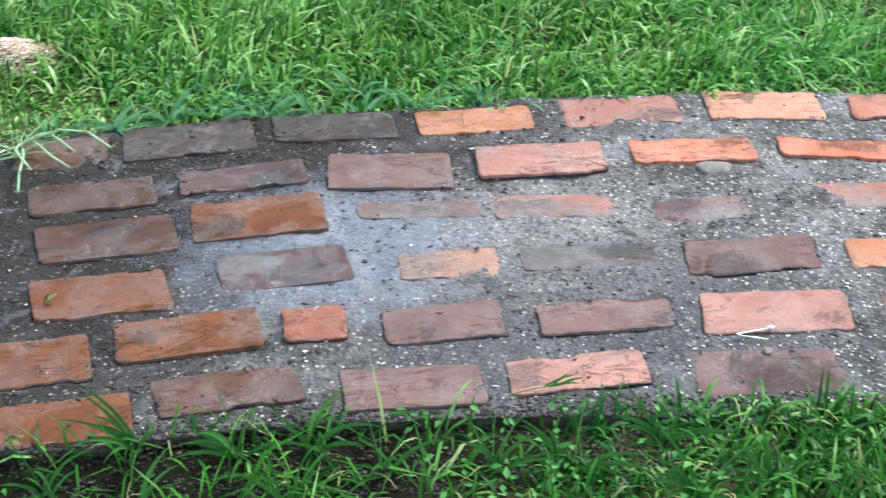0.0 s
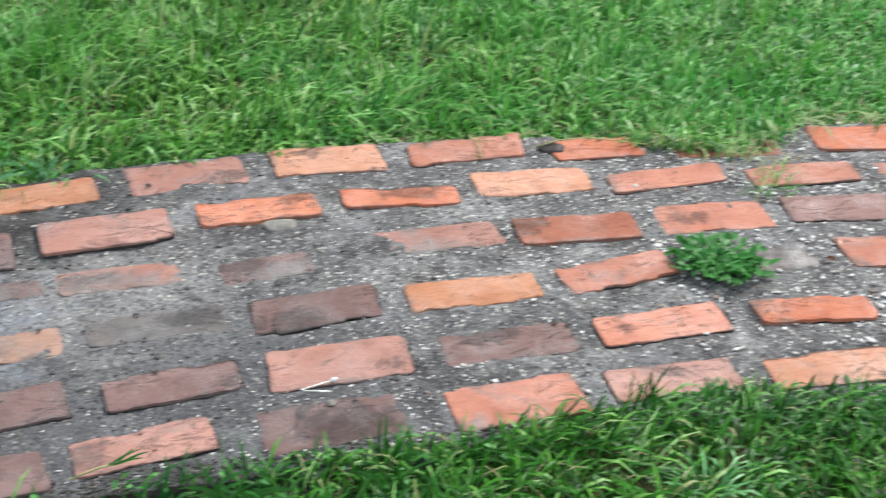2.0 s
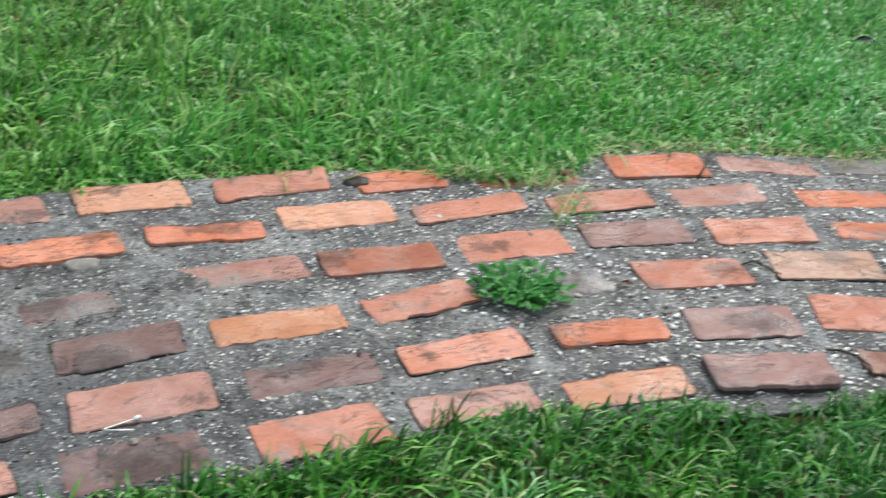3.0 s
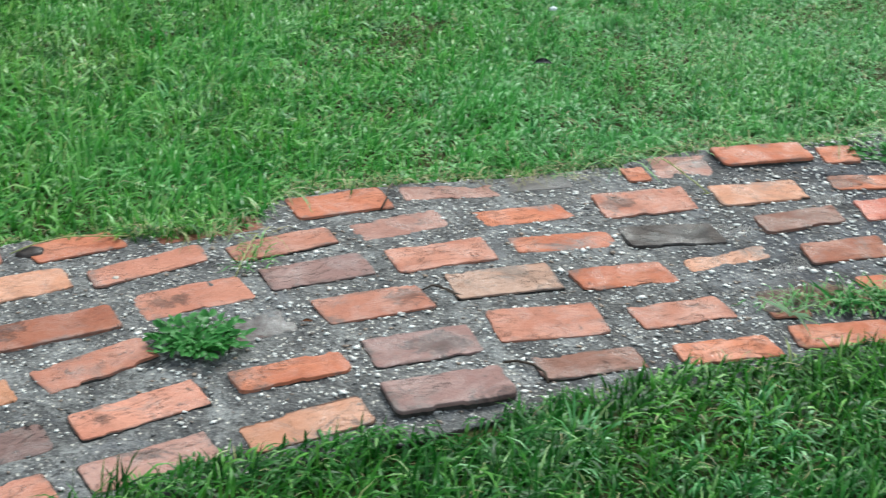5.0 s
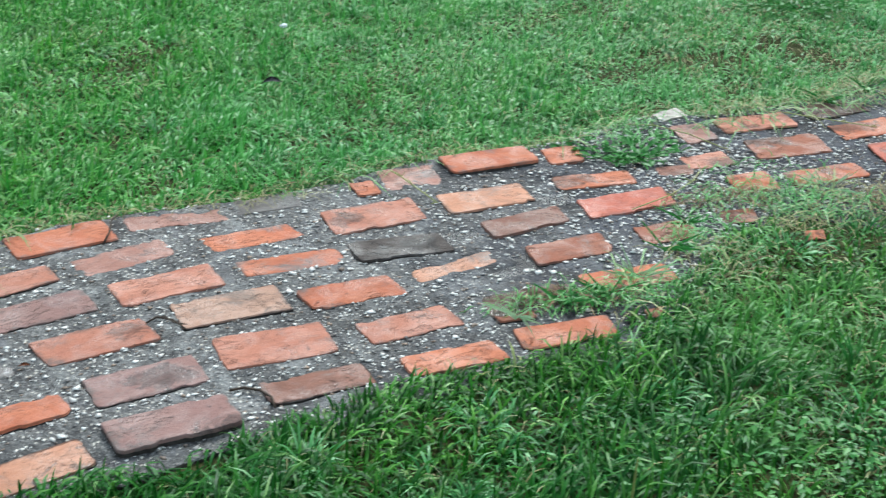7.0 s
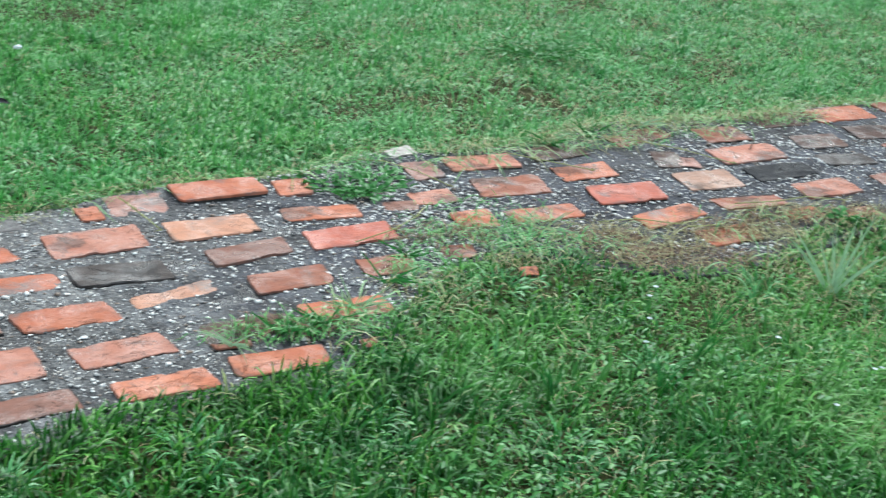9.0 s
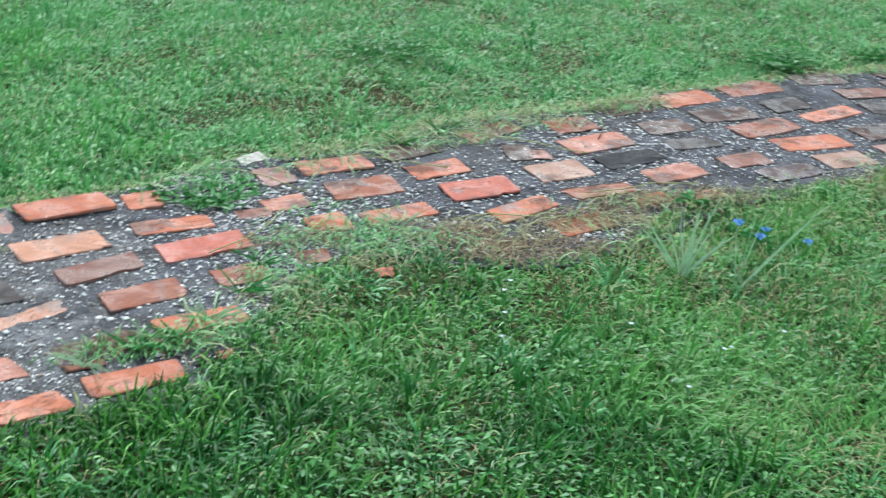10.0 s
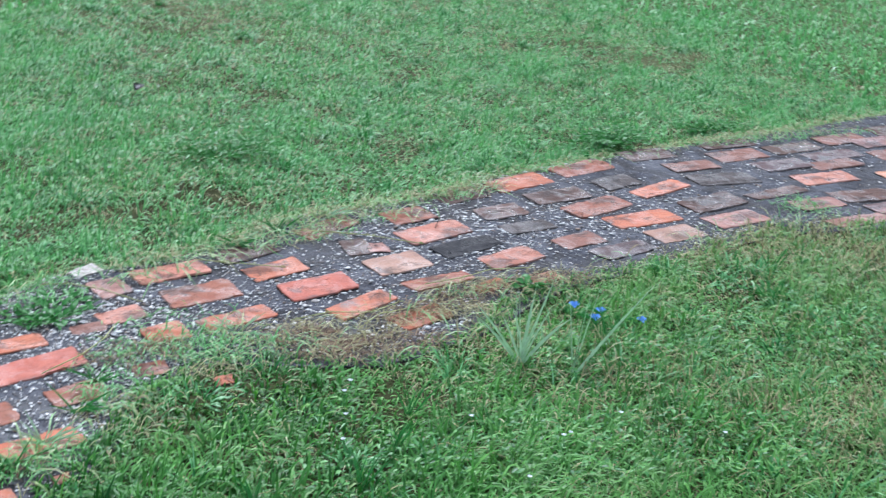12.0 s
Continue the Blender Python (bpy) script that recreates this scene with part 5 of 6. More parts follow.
def build_clover():
    """Small broad leaves low among the grass."""
    rs = np.random.RandomState(23)
    vs, fs, count = [], [], 0
    for x0, x1, d0, d1, n, side, size in ((-0.8, 0.5, 0.01, 0.5, 800, -1, 0.0060), (1.7, 4.2, 0.3, 1.2, 6500, -1, 0.0070), (2.4, 4.6, 0.1, 1.8, 2600, 1, 0.007), (-1.6, -0.6, 0.0, 0.3, 700, 1, 0.008)):
        x = rs.uniform(x0, x1, n)
        d = rs.uniform(d0, d1, n)
        y = far_edge(x) + d if side > 0 else near_edge(x) - d
        keep = wave(x, y, 9.0, 71) > 0.12
        x, y = x[keep], y[keep]
        m = len(x)
        z = soil_height(x, y) + rs.uniform(0.012, 0.05, m)
        a, tip = rs.uniform(0, 6.283, m), rs.uniform(-0.5, 0.5, m)
        sz = size * rs.uniform(0.6, 1.4, m)
        c, sn = np.cos(a), np.sin(a)
        pts = []
        for u, w, h in ((-1.0, 0.0, 0.0), (-0.2, -0.62, 0.22), (1.1, 0.0, 0.05), (-0.2, 0.62, 0.22), (0.0, 0.0, 0.0)):
            px, py = u * sz, w * sz
            pts.append(np.stack([x + px * c - py * sn, y + px * sn + py * c, z + h * sz + u * sz * tip], 1))
        v = np.stack(pts, 1)
        f = np.array([(0, 1, 4), (1, 2, 4), (2, 3, 4), (3, 0, 4)])
        vs.append(v.reshape(-1, 3))
        fs.append((f[None] + (np.arange(m) * 5)[:, None, None]).reshape(-1, 3) + count)
        count += m * 5
    ob = new("clover", fast_mesh("clover", np.concatenate(vs), np.concatenate(fs), M_CLOVER))
    tagged(ob, "small round green weed leaves growing low in the lawn", "ground cover", kind="stuff")


build_clover()


# ---- single plants ----
def ribbon(points, widths, up=(0, 0, 1)):
    """A folded leaf along points: three verts across, with a sunk midrib."""
    bm = bmesh.new()
    rows = []
    n = len(points)
    for i, p in enumerate(points):
        p = Vector(p)
        t = Vector(points[min(i + 1, n - 1)]) - Vector(points[max(i - 1, 0)])
        side = t.cross(Vector(up))
        side = side.normalized() if side.length > 1e-6 else Vector((1, 0, 0))
        w = widths[i] / 2
        lift_v = side.cross(t).normalized() * w * 0.35
        rows.append([bm.verts.new(p - side * w + lift_v), bm.verts.new(p), bm.verts.new(p + side * w + lift_v)])
    for a, b in zip(rows, rows[1:]):
        for j in (0, 1):
            bm.faces.new((a[j], a[j + 1], b[j + 1], b[j]))
    for f in bm.faces:
        f.smooth = True
    return bm


def arc(length, lean, bend, steps=7):
    """Points of a blade in its own plane: leans by `lean` at the root and droops by `bend` more at the tip."""
    pts, x, z = [(0, 0, 0)], 0.0, 0.0
    for i in range(steps):
        th = lean + bend * (i / (steps - 1)) ** 1.4
        x += length / steps * math.sin(th)
        z += length / steps * math.cos(th)
        pts.append((x, 0, z))
    return pts


def blade_widths(w, steps=7):
    return [w * (0.55 + 1.2 * t - 1.72 * t * t) if t < 1 else w * 0.03 for t in (i / steps for i in range(steps + 1))]


def grass_tuft(x, y, count, length, width, seed, label, group, lean=(0.3, 0.9), bend=(0.5, 1.3), z=None, arcs=(0.0, 360.0), material=None):
    r = random.Random(seed)
    root = new("grass_tuft")
    zz = float(root_height(np.array([x]), np.array([y]))[0]) if z is None else z
    root.matrix_basis = pose(x, y, zz)
    tagged(root, label, "grass tuft", group)
    for _ in range(count):
        ln = length * r.uniform(0.55, 1.1)
        bm = ribbon(arc(ln, r.uniform(*lean), r.uniform(*bend)), blade_widths(width * r.uniform(0.7, 1.15)), (0, 1, 0))
        bmesh.ops.rotate(bm, verts=bm.verts, cent=(0, 0, 0), matrix=Matrix.Rotation(r.uniform(-0.8, 0.8), 3, "Z"))
        ob = part("blade", bm, material or M_COARSE, root)
        ob.matrix_basis = pose(r.uniform(-0.008, 0.008), r.uniform(-0.008, 0.008), 0, 0, 0, r.uniform(*arcs))
    return root


for i, (x, y, n, ln, wd) in enumerate(((-0.46, 0.665, 10, 0.085, 0.0075), (-0.40, 0.60, 9, 0.075, 0.008), (-0.345, 0.735, 9, 0.095, 0.008), (-0.27, 0.79, 9, 0.085, 0.008), (-0.235, 0.70, 8, 0.09, 0.0085), (-0.17, 0.81, 8, 0.07, 0.007), (-0.05, 0.88, 9, 0.075, 0.0075), (0.04, 0.93, 8, 0.085, 0.008), (0.11, 1.03, 9, 0.075, 0.007), (0.19, 0.96, 9, 0.085, 0.008), (0.30, 1.12, 8, 0.07, 0.007), (-0.52, 0.56, 8, 0.07, 0.007), (0.27, 1.02, 8, 0.08, 0.008))):
    grass_tuft(x, y, n + 2, ln * 1.4, wd * 1.25, 100 + i, "coarse bright green grass tuft at the path's sunken edge", "coarse tufts along the path", material=M_WIDE)
for i, (x, y) in enumerate(((-1.10, 1.30), (-1.03, 1.37), (-0.96, 1.42), (-0.89, 1.48), (-0.82, 1.53), (-0.75, 1.58), (-0.67, 1.65), (-0.58, 1.73), (-0.98, 1.50), (-0.80, 1.64))):
    grass_tuft(x, y, 18, 0.085, 0.0105, 140 + i, "broad-bladed bluish green grass tuft overhanging the path", "broad tufts along the path", lean=(0.35, 1.1), bend=(0.4, 1.2), material=M_BROAD)
grass_tuft(-1.16, 1.13, 18, 0.085, 0.006, 160, "grey-green grass clump sprawling over the end bricks", "", lean=(0.8, 1.35), bend=(0.1, 0.5), z=0.0, material=M_PALE_SHEEN)
grass_tuft(3.03, 2.14, 13, 0.20, 0.0105, 171, "tall green grass tuft standing in the lawn, paled by sky sheen", "tall tufts in the lawn", lean=(0.05, 0.65), bend=(0.0, 0.35), material=M_PALE_SHEEN)
grass_tuft(3.115, 2.045, 5, 0.27, 0.0105, 172, "tall green grass tuft with long stiff blades, paled by sky sheen", "tall tufts in the lawn", lean=(0.55, 0.75), bend=(0.0, 0.1), arcs=(0, 30), material=M_PALE_SHEEN)
for i, (x, y) in enumerate(((2.55, 1.86), (2.42, 1.75), (2.66, 2.0), (3.32, 2.2), (3.72, 2.0), (3.9, 2.25), (2.2, 1.75), (4.05, 2.42))):
    grass_tuft(x, y, 9, 0.11, 0.005, 180 + i, "thin upright grass tuft above the short lawn", "thin tufts in the lawn", lean=(0.1, 0.6), bend=(0.1, 0.6))


def leaf_mesh(name, length, width, material, curl):
    bm = ribbon([(length * t, 0, curl * length * math.sin(t * 2.4)) for t in (0, 0.2, 0.45, 0.7, 0.9, 1.0)], [width * k for k in (0.12, 0.75, 1.0, 0.8, 0.35, 0.04)])
    me = bpy.data.meshes.new(name)
    bm.to_mesh(me)
    bm.free()
    me.materials.append(material)
    return me


LEAVES = [leaf_mesh("leaf", 0.030, 0.017, M_WEED, 0.10), leaf_mesh("leaf", 0.025, 0.015, M_WEED, 0.2), leaf_mesh("leaf", 0.033, 0.017, M_WEED, 0.02)]


def tube(points, radius, sides=6):
    bm = bmesh.new()
    rings = []
    n = len(points)
    for i, p in enumerate(points):
        t = (Vector(points[min(i + 1, n - 1)]) - Vector(points[max(i - 1, 0)])).normalized()
        q = t.to_track_quat("Z", "Y").to_matrix()
        rad = radius[i] if isinstance(radius, (list, tuple)) else radius
        rings.append([bm.verts.new(Vector(p) + q @ Vector((rad * math.cos(a), rad * math.sin(a), 0))) for a in (2 * math.pi * j / sides for j in range(sides))])
    for a, b in zip(rings, rings[1:]):
        for j in range(sides):
            bm.faces.new((a[j], a[(j + 1) % sides], b[(j + 1) % sides], b[j]))
    bm.faces.new(rings[0][::-1])
    bm.faces.new(rings[-1])
    for f in bm.faces:
        f.smooth = True
    return bm


def weed(x, y, z, reach_x, reach_y, height, stems, leaves, seed, label, yaw=0.0, scale=1.0):
    """A leafy rosette: thin stems that sprawl outwards, leaves all along them."""
    r = random.Random(seed)
    root = tagged(new("weed"), label, "weed", "leafy weeds")
    root.matrix_basis = pose(x, y, z, 0, 0, yaw)
    for s in range(stems):
        a = 2 * math.pi * (s + r.uniform(-0.3, 0.3)) / stems
        k = r.uniform(0.45, 1.0)
        ex, ey, ez = reach_x * k * math.cos(a), reach_y * k * math.sin(a), height * r.uniform(0.5, 1.0) * (1.15 - 0.6 * k)
        pts = [(ex * t, ey * t, ez * math.sin(t * 1.9) + 0.002) for t in (0, 0.25, 0.5, 0.75, 1.0)]
        part("stem", tube(pts, 0.0011, 5), M_WEED, root)
        for j in range(leaves):
            t = (j + 0.8) / leaves
            lo = new("leaf", r.choice(LEAVES))
            lo.parent = root
            m = pose(ex * t, ey * t, ez * math.sin(t * 1.9) + 0.003, 0, r.uniform(-28, 22), math.degrees(a) + (75 if j % 2 else -75) * (1.15 - t) + r.uniform(-30, 30))
            lo.matrix_basis = m @ Matrix.Rotation(radians(r.uniform(-38, 38)), 4, "X") @ Matrix.Scale(scale * r.uniform(0.7, 1.15), 4)
    return root


weed(0.628, 1.815, -0.004, 0.100, 0.085, 0.030, 30, 11, 201, "leafy green weed growing from the mortar between bricks", 0, 0.74)
weed(2.09, 2.725, -0.004, 0.16, 0.085, 0.014, 15, 7, 202, "low leafy green weed spreading over the edge bricks", 15, 0.8)
weed(2.0, 2.80, -0.012, 0.08, 0.06, 0.018, 7, 6, 203, "low leafy green weed spreading from the lawn edge", 15, 0.8)
weed(2.16, 2.82, -0.012, 0.11, 0.08, 0.016, 10, 7, 213, "low leafy green weed spreading from the lawn edge", 0, 0.8)
weed(1.80, 2.035, -0.004, 0.07, 0.035, 0.03, 8, 5, 204, "small leafy weed between grass-grown bricks", 15, 0.6)
weed(4.43, 3.70, -0.02, 0.20, 0.12, 0.085, 34, 11, 205, "dark green leafy weed clump at the path's far edge", 10, 0.8)
weed(5.0, 3.80, -0.02, 0.20, 0.07, 0.04, 22, 9, 206, "dark green leafy weed clump at the path's far edge", 8, 0.8)
weed(2.98, 3.89, -0.02, 0.24, 0.14, 0.08, 36, 10, 207, "dark green leafy weed clump in the short lawn", 0, 0.7)
weed(3.31, 2.535, -0.004, 0.04, 0.035, 0.03, 6, 5, 208, "small pale green weed among the edge bricks")
weed(3.95, 2.30, -0.02, 0.12, 0.09, 0.03, 18, 8, 209, "green leafy weed low in the lawn", 0, 0.7)


for i, (x, y) in enumerate(((1.66, 1.985), (1.76, 2.03), (1.85, 2.06), (1.93, 2.13), (2.02, 2.24), (2.1, 2.36), (2.48, 2.50), (2.7, 3.06), (2.85, 3.13), (3.05, 3.22))):
    grass_tuft(x, y, 12, 0.085, 0.0065, 230 + i, "sprawling pale green grass creeping over the edge bricks", "creeping tufts on the path", lean=(0.9, 1.4), bend=(0.0, 0.3), z=0.001, material=M_PALE_SHEEN if i % 3 == 0 else M_COARSE)


def dayflower(x, y, flowers):
    root = tagged(new("blue_flower_plant"), "sprawling lawn plant with small blue flowers", "flower")
    z0 = float(soil_height(np.array([x]), np.array([y]))[0])
    root.matrix_basis = pose(x, y, z0)
    r = random.Random(31)
    for fx, fy, fz in flowers:
        pts = [(fx * t, fy * t, fz * math.sin(t * 1.5)) for t in (0, 0.3, 0.6, 0.85, 1.0)]
        part("stem", tube(pts, 0.0013, 5), M_COARSE, root)
        for t in (0.35, 0.6, 0.85):
            bm = ribbon(arc(0.06, r.uniform(0.8, 1.2), 0.5, 5), blade_widths(0.011, 5), (0, 1, 0))
            ob = part("leaf", bm, M_COARSE, root)
            ob.matrix_basis = pose(fx * t, fy * t, fz * math.sin(t * 1.5), 0, 0, r.uniform(0, 360))
        head = new("flower")
        head.parent = root
        head.matrix_basis = pose(fx, fy, fz, 25, 0, r.uniform(-40, 40))
        for a in (-55, 55, 180):
            big = 1.0 if a != 180 else 0.5
            bm = ribbon([(0.017 * big * t, 0, 0.004 * math.sin(t * 3)) for t in (0, 0.3, 0.6, 0.85, 1.0)], [0.015 * big * k for k in (0.2, 0.8, 1.0, 0.75, 0.2)])
            ob = part("petal", bm, M_BLUE, head)
            ob.matrix_basis = pose(0, 0, 0, 0, -20, 90 + a)
    return root


dayflower(3.315, 2.255, ((-0.005, 0.075, 0.042), (0.05, 0.035, 0.034), (0.012, 0.005, 0.033), (0.118, -0.045, 0.032)))


def white_flowers():
    r = random.Random(77)
    for x, y in ((2.535, 2.06), (2.50, 1.98), (2.58, 2.12), (2.86, 1.72), (2.90, 1.75), (2.70, 1.60), (3.05, 1.78), (3.20, 1.62), (2.74, 1.88), (2.44, 1.87)):
        root = tagged(new("white_flower"), "tiny white flower low in the lawn", "flower", "white lawn flowers")
        z = float(soil_height(np.array([x]), np.array([y]))[0])
        root.matrix_basis = pose(x, y, z)
        h = r.uniform(0.035, 0.055)
        part("stem", tube([(0, 0, 0), (0.002, 0, h * 0.5), (0, 0.002, h)], 0.0008, 5), M_COARSE, root)
        for k in range(5):
            bm = ribbon([(0.006 * t, 0, 0.0015 * t) for t in (0, 0.4, 0.8, 1.0)], [0.0045 * q for q in (0.3, 1.0, 0.9, 0.2)])
            part("petal", bm, M_PETAL, root).matrix_basis = pose(0, 0.002, h, 0, -12, 72 * k)


white_flowers()


# ---- runners, twigs, litter ----
def runner(x, y, pts, label, seed, radius=0.0013, material=None, name="grass_runner", z=0.003, leaves=True):
    """A creeping grass stem lying on the bricks, with little leaves at its joints."""
    r = random.Random(seed)
    root = tagged(new(name), label, "grass runner" if leaves else "twig")
    root.matrix_basis = pose(x, y, z)
    part("stem", tube(pts, radius, 6), material or M_RUNNER, root)
    if leaves:
        for p in pts[1:]:
            for _ in range(2):
                bm = ribbon(arc(0.022 * r.uniform(0.6, 1.2), r.uniform(0.8, 1.4), 0.3, 4), blade_widths(0.0032, 4), (0, 1, 0))
                part("blade", bm, M_RUNNER, root).matrix_basis = pose(*p, 0, 0, r.uniform(0, 360))
    return root


runner(0.23, 2.115, [(0, 0, 0.004), (0.04, 0.03, 0.012), (0.09, 0.055, 0.016), (0.15, 0.07, 0.012), (0.2, 0.09, 0.004)], "pale grass runner lying across an edge brick", 1)
runner(0.655, 2.06, [(0, 0, 0.0), (0.006, 0.05, 0.008), (0.012, 0.11, 0.010), (0.02, 0.17, 0.006)], "pale green runner creeping along a mortar joint", 2)
runner(0.10, 2.13, [(0, 0, 0.002), (0.03, -0.04, 0.007), (0.05, -0.09, 0.004)], "thin dry runner hanging over an edge brick", 3)
runner(1.516, 2.668, [(0, 0, 0.008), (0.018, -0.045, 0.012), (0.036, -0.09, 0.011), (0.056, -0.13, 0.008), (0.076, -0.171, 0.004)], "pale runner with small leaves hanging between bricks", 9, 0.0015)
runner(2.13, 2.92, [(0, 0, 0.004), (0.06, -0.03, 0.012), (0.13, -0.09, 0.010), (0.19, -0.17, 0.004)], "long straw-coloured runner across the bricks", 4)
runner(2.55, 2.98, [(0, 0, 0.004), (0.05, -0.06, 0.012), (0.12, -0.10, 0.012), (0.2, -0.13, 0.006)], "straw-coloured runner lying over the bricks", 5)
runner(2.88, 3.12, [(0, 0, 0.006), (0.1, -0.07, 0.014), (0.2, -0.12, 0.010), (0.32, -0.21, 0.004)], "long straw-coloured runner across the bricks", 6)
runner(2.62, 2.52, [(0, 0, 0.006), (0.1, 0.0, 0.014), (0.2, -0.03, 0.012), (0.3, 0.02, 0.006)], "dry tangled runner among edge bricks", 7)
runner(2.75, 2.42, [(0, 0, 0.006), (0.08, 0.05, 0.014), (0.18, 0.07, 0.010), (0.26, 0.12, 0.006)], "dry tangled runner among edge bricks", 8)
runner(2.0, 2.42, [(0, 0, 0.006), (0.1, 0.05, 0.014), (0.17, 0.12, 0.012), (0.22, 0.2, 0.006)], "pale runner among grass-grown bricks", 10)
runner(3.05, 2.63, [(0, 0, 0.006), (0.12, 0.0, 0.012), (0.22, 0.03, 0.012), (0.34, 0.02, 0.006)], "straw-coloured runner along the grassy edge", 11)
runner(0.905, 2.37, [(0, 0, 0.0), (0.012, 0.035, 0.012), (0.014, 0.07, 0.020), (0.022, 0.11, 0.012)], "short dark twig standing between bricks", 12, 0.0022, M_TWIG, "twig", 0.0, False)
runner(1.135, 1.793, [(0, 0, 0.0), (0.025, 0.0, 0.004), (0.05, -0.012, 0.005), (0.068, -0.034, 0.004), (0.072, -0.060, 0.0)], "thin black root curled on the mortar", 13, 0.0022, M_TWIG, "root", 0.0, False)
runner(0.995, 2.04, [(0, 0, -0.002), (0.02, 0.015, 0.002), (0.05, 0.0, 0.002), (0.07, -0.03, -0.001)], "thin dark root lying on the mortar", 14, 0.0018, M_TWIG, "root", 0.0, False)
runner(1.01, 2.06, [(0, 0, -0.001), (0.02, -0.01, 0.004), (0.035, -0.03, 0.003), (0.06, -0.035, -0.001)], "thin dark root lying on the mortar", 16, 0.0014, M_TWIG, "root", 0.0, False)
runner(3.30, 3.02, [(0, 0, 0.004), (0.04, 0.05, 0.010), (0.07, 0.09, 0.006)], "thin dark twig lying across a brick", 15, 0.0016, M_TWIG, "twig", 0.004, False)

for i, (dx, dy, hz) in enumerate(((0.12, 0.03, 0.035), (0.15, -0.02, 0.03), (0.10, -0.07, 0.03), (0.05, -0.12, 0.025), (0.17, 0.05, 0.045), (0.0, -0.14, 0.03), (0.13, -0.11, 0.02))):
    runner(-1.17, 1.14, [(dx * q, dy * q + 0.012 * math.sin(q * 5 + i), hz * math.sin(q * 2.7) + 0.003) for q in (0, 0.25, 0.5, 0.75, 1.0)], "grey-green wiry stem sprawling over the end bricks", 40 + i, 0.0021, M_PALE_SHEEN)

# a pulled sprig of grass on the path
sprig = tagged(new("grass_sprig"), "loose pale green grass sprig lying on a brick", "grass sprig")
sprig.matrix_basis = pose(-0.095, 0.985, 0.004, 0, 0, 42)
part("stem", tube([(0, 0, 0), (0.04, 0.002, 0.006), (0.075, 0.0, 0.006)], 0.0013), M_RUNNER, sprig)
for k, (a, ln) in enumerate(((10, 0.05), (-14, 0.045), (30, 0.035), (2, 0.04))):
    part("blade", ribbon(arc(ln, 1.25, 0.35, 5), blade_widths(0.0055, 5), (0, 1, 0)), M_COARSE, sprig).matrix_basis = pose(0.05 + 0.006 * k, 0, 0.006, 0, 0, a)


def safety_pin():
    root = tagged(new("safety_pin"), "open white safety pin lying on the mortar", "safety pin")
    root.matrix_basis = pose(0.113, 1.265, 0.002, 0, 0, 0)
    part("wire", tube([(0.033, 0.037, 0.003), (0.018, 0.020, 0.003), (0.003, 0.004, 0.003), (-0.001, 0.0, 0.003), (0.003, -0.001, 0.003), (0.02, 0.004, 0.003), (0.041, 0.0105, 0.003)], 0.0013, 8), M_STEEL, root)
    bm = bmesh.new()
    bmesh.ops.create_uvsphere(bm, u_segments=12, v_segments=8, radius=0.0045)
    bmesh.ops.scale(bm, vec=(1.3, 0.8, 0.7), verts=bm.verts)
    part("cap", bm, M_PETAL, root, "white cap").matrix_basis = pose(0.034, 0.039, 0.003, 0, 0, 48)
    return root


safety_pin()


def stone(name, x, y, z, size, flat, material, label, category, seed, yaw=0.0, sides=(1.0, 1.0)):
    r = random.Random(seed)
    bm = bmesh.new()
    bmesh.ops.create_icosphere(bm, subdivisions=3, radius=1.0)
    o = Vector((r.uniform(0, 50), r.uniform(0, 50), r.uniform(0, 50)))
    for v in bm.verts:
        k = 1 + 0.28 * noise.noise(v.co * 1.3 + o) + 0.10 * noise.noise(v.co * 4 + o)
        v.co = Vector((v.co.x * k * size * sides[0], v.co.y * k * size * sides[1], v.co.z * k * size * flat))
    for f in bm.faces:
        f.smooth = True
    me = bpy.data.meshes.new(name)
    bm.to_mesh(me)
    bm.free()
    me.materials.append(material)
    ob = tagged(new(name, me), label, category)
    ob.matrix_basis = pose(x, y, z, 0, 0, yaw)
    return ob


stone("cement_lump", -0.105, 1.69, -0.003, 0.026, 0.38, M_LUMP, "rough grey cement lump stuck on the mortar", "stone", 5, 25, (1.2, 0.8))
stone("cement_lump", 0.262, 2.135, -0.003, 0.026, 0.5, TONES["dark"], "dark broken cement lump beside an edge brick", "stone", 6, 25, (1.1, 0.8))
stone("pin_pebble", 0.161, 1.256, 0.001, 0.007, 0.6, M_LUMP, "small grey pebble beside the safety pin", "stone", 7)
stone("white_pebble", 0.44, 2.045, 0.0, 0.006, 0.6, M_WHITE, "white pebble lying on the mortar", "stone", 8)
stone("white_litter", 1.343, 3.74, 0.02, 0.011, 0.6, M_PETAL, "small white litter scrap caught in the grass", "litter", 9)
stone("white_pebble", 2.735, 2.63, 0.0, 0.009, 0.5, M_WHITE, "white pebble lying on the mortar", "stone", 10)


def fallen_leaf(x, y, z, length, width, material, label, yaw, pitch=-10):
    bm = ribbon([(length * (t - 0.5), 0, 0.12 * length * math.sin(t * 3.1)) for t in (0, 0.2, 0.4, 0.6, 0.8, 1.0)], [width * q for q in (0.1, 0.7, 1.0, 0.9, 0.6, 0.05)])
    bmesh.ops.solidify(bm, geom=bm.faces[:], thickness=0.0006)
    me = bpy.data.meshes.new("fallen_leaf")
    bm.to_mesh(me)
    bm.free()
    me.materials.append(material)
    ob = tagged(new("fallen_leaf", me), label, "leaf", "fallen leaves")
    ob.matrix_basis = pose(x, y, z, 8, pitch, yaw)


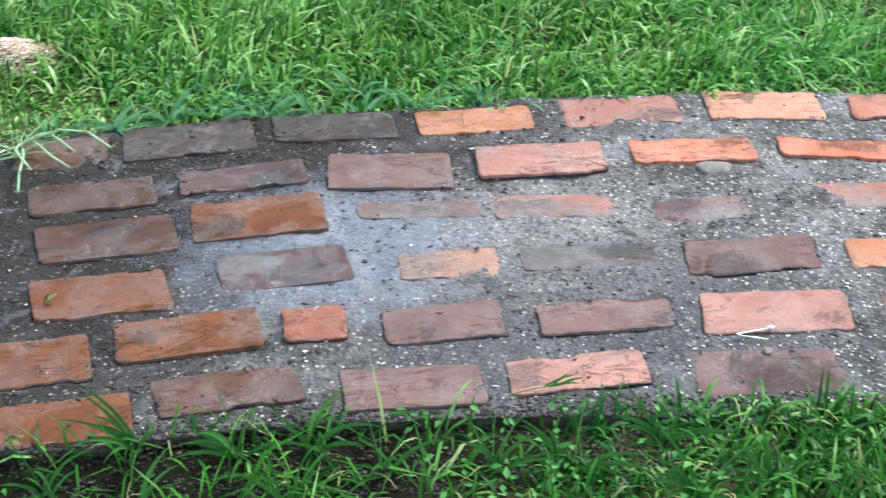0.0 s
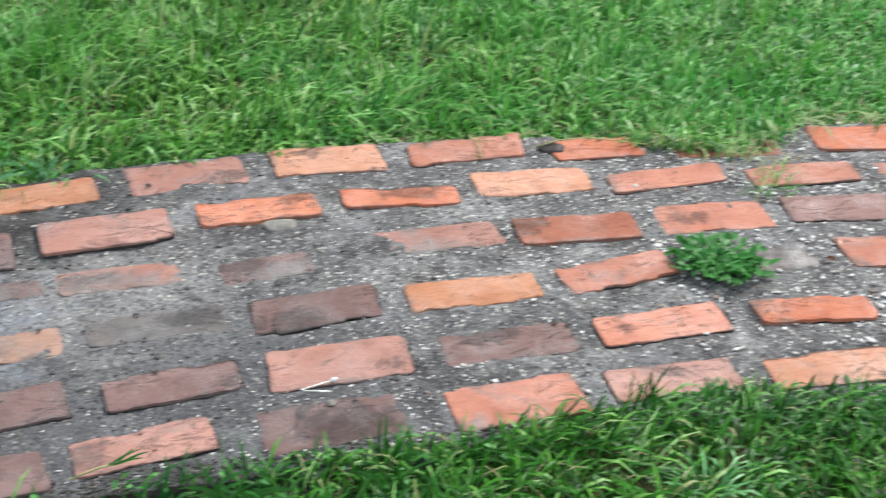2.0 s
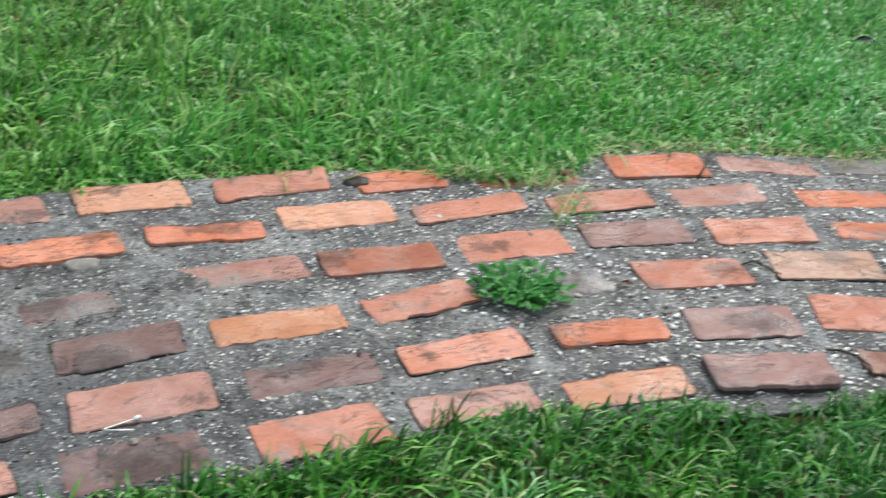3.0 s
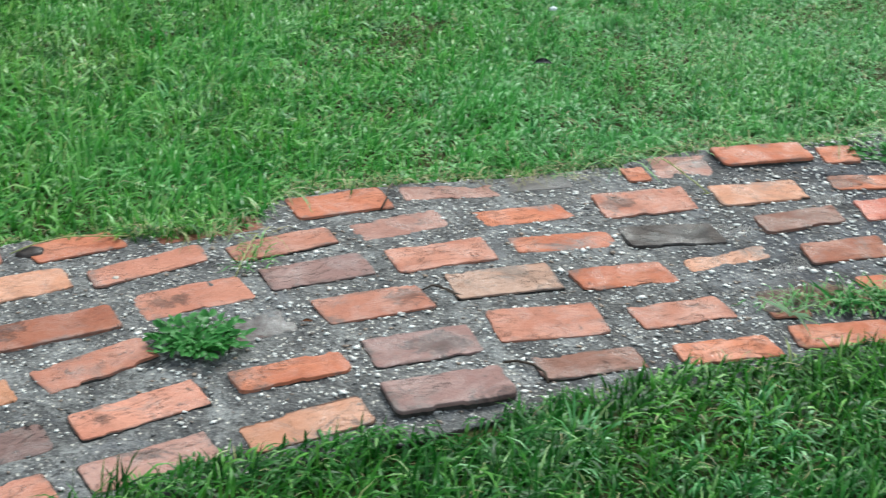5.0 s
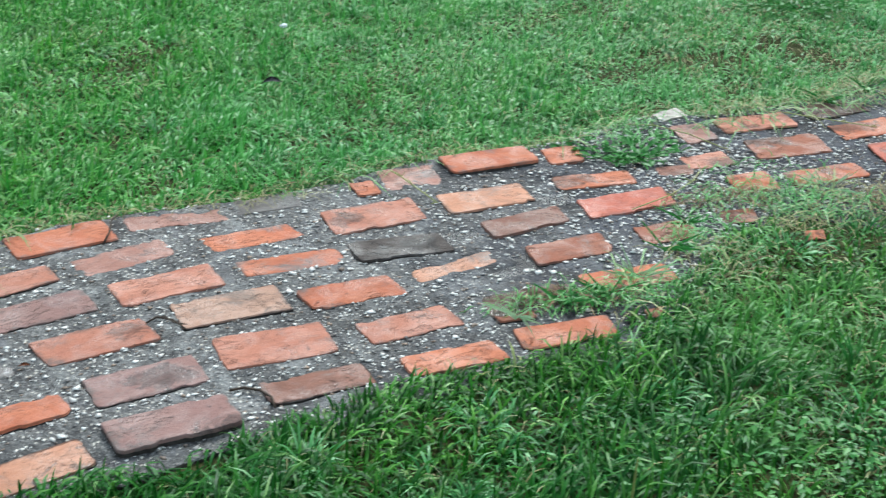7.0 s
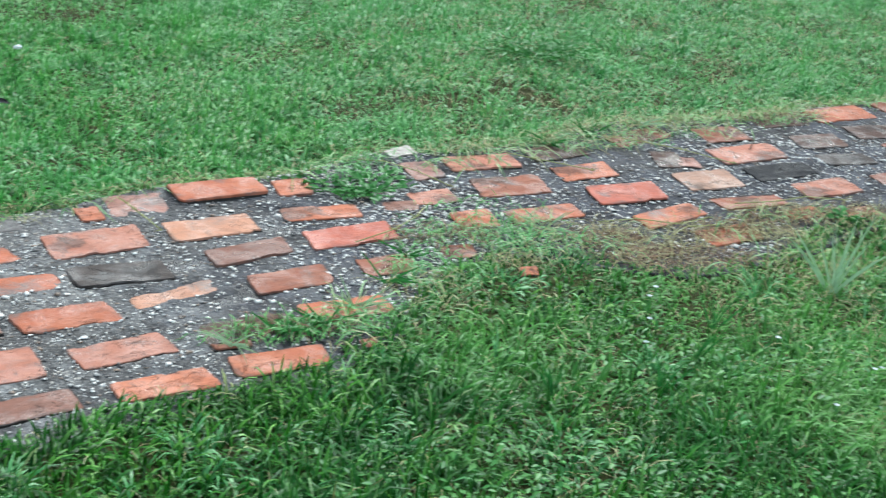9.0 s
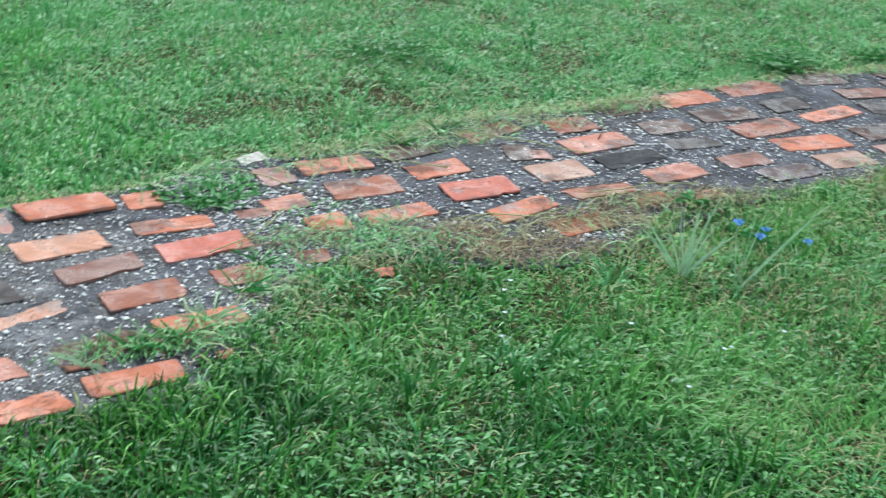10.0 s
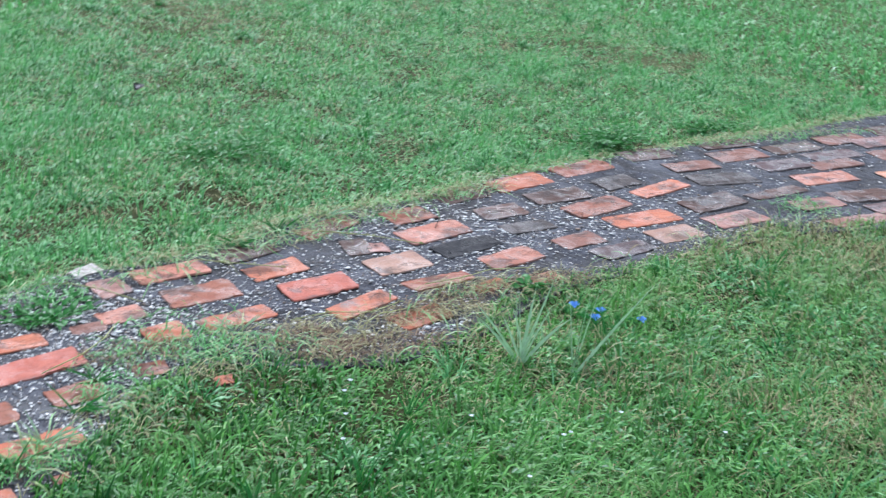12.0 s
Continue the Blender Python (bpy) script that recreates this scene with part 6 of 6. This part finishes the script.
fallen_leaf(1.283, 3.243, 0.022, 0.055, 0.03, M_DARKLEAF, "dark wet dead leaf lying in the grass", -20)
fallen_leaf(2.98, 4.72, 0.022, 0.06, 0.04, M_DARKLEAF, "dark wet dead leaf lying in the grass", 40)
fallen_leaf(0.49, 1.285, 0.002, 0.03, 0.016, M_DEAD, "reddish brown dead leaf low in the grass", 20)
fallen_leaf(-0.585, 0.575, 0.006, 0.03, 0.018, M_THATCH, "pale dry leaf scrap on the end brick", 15)
fallen_leaf(-0.775, 0.83, 0.010, 0.024, 0.014, M_THATCH, "curled yellowish leaf scrap on a wet brick", 70, -25)
fallen_leaf(0.80, 1.905, 0.002, 0.022, 0.009, M_DEAD, "small curled brown leaf on the mortar", -15)


def white_block():
    bm = bmesh.new()
    bmesh.ops.create_cube(bm, size=1.0)
    bmesh.ops.scale(bm, vec=(0.088, 0.055, 0.02), verts=bm.verts)
    bmesh.ops.bevel(bm, geom=bm.edges[:], offset=0.006, segments=2, affect="EDGES")
    bmesh.ops.subdivide_edges(bm, edges=bm.edges[:], cuts=2, use_grid_fill=True)
    for v in bm.verts:
        v.co += Vector((1, 1, 1)) * 0.003 * noise.noise(v.co * 60)
    me = bpy.data.meshes.new("broken_tile")
    bm.to_mesh(me)
    bm.free()
    me.materials.append(M_WHITE)
    ob = tagged(new("broken_tile", me), "broken white tile piece wedged at the lawn edge", "tile")
    ob.matrix_basis = pose(2.262, 2.99, -0.007, 4, -3, 22)


white_block()


def gravel_patch():
    rs = np.random.RandomState(44)
    n = 2600
    a, q = rs.uniform(0, 6.283, n), np.sqrt(rs.uniform(0, 1, n))
    x, y = -1.50 + 0.125 * q * np.cos(a), 1.41 + 0.085 * q * np.sin(a)
    size = rs.uniform(0.0025, 0.0055, n)
    z = soil_height(x, y) + size * 0.3
    v, f = pebbles(x, y, z, size, rs)
    tagged(new("pea_gravel", fast_mesh("pea_gravel", v, f, M_GRAVEL)), "small heap of tan pea gravel in the grass", "gravel", kind="stuff")


gravel_patch()


def puddle(x, y, rx, ry, yaw, z, seed):
    """A film of rain water in a hollow of the mortar; its shore is where the mortar rises through it."""
    bm = bmesh.new()
    r = random.Random(seed)
    ph = [r.uniform(0, 6.28) for _ in range(3)]
    ring = []
    for j in range(40):
        a = 2 * math.pi * j / 40
        k = 1 + 0.14 * math.sin(3 * a + ph[0]) + 0.08 * math.sin(5 * a + ph[1])
        ring.append(bm.verts.new((rx * k * math.cos(a), ry * k * math.sin(a), 0)))
    bm.faces.new(ring)
    me = bpy.data.meshes.new("water")
    bm.to_mesh(me)
    bm.free()
    me.materials.append(M_WATER)
    ob = tagged(new("water", me), "shallow rain puddle between sunken bricks", "puddle", kind="structure")
    ob.matrix_basis = pose(x, y, z, 0, 0, yaw)
    ob.visible_shadow = False


puddle(-0.52, 1.13, 0.30, 0.21, 40, -0.0028, 1)
for hx, hy, rx, ry in HOLLOWS:
    puddle(hx, hy, rx * 1.5, ry * 1.5, 15, -0.0046, round(hx * 100))
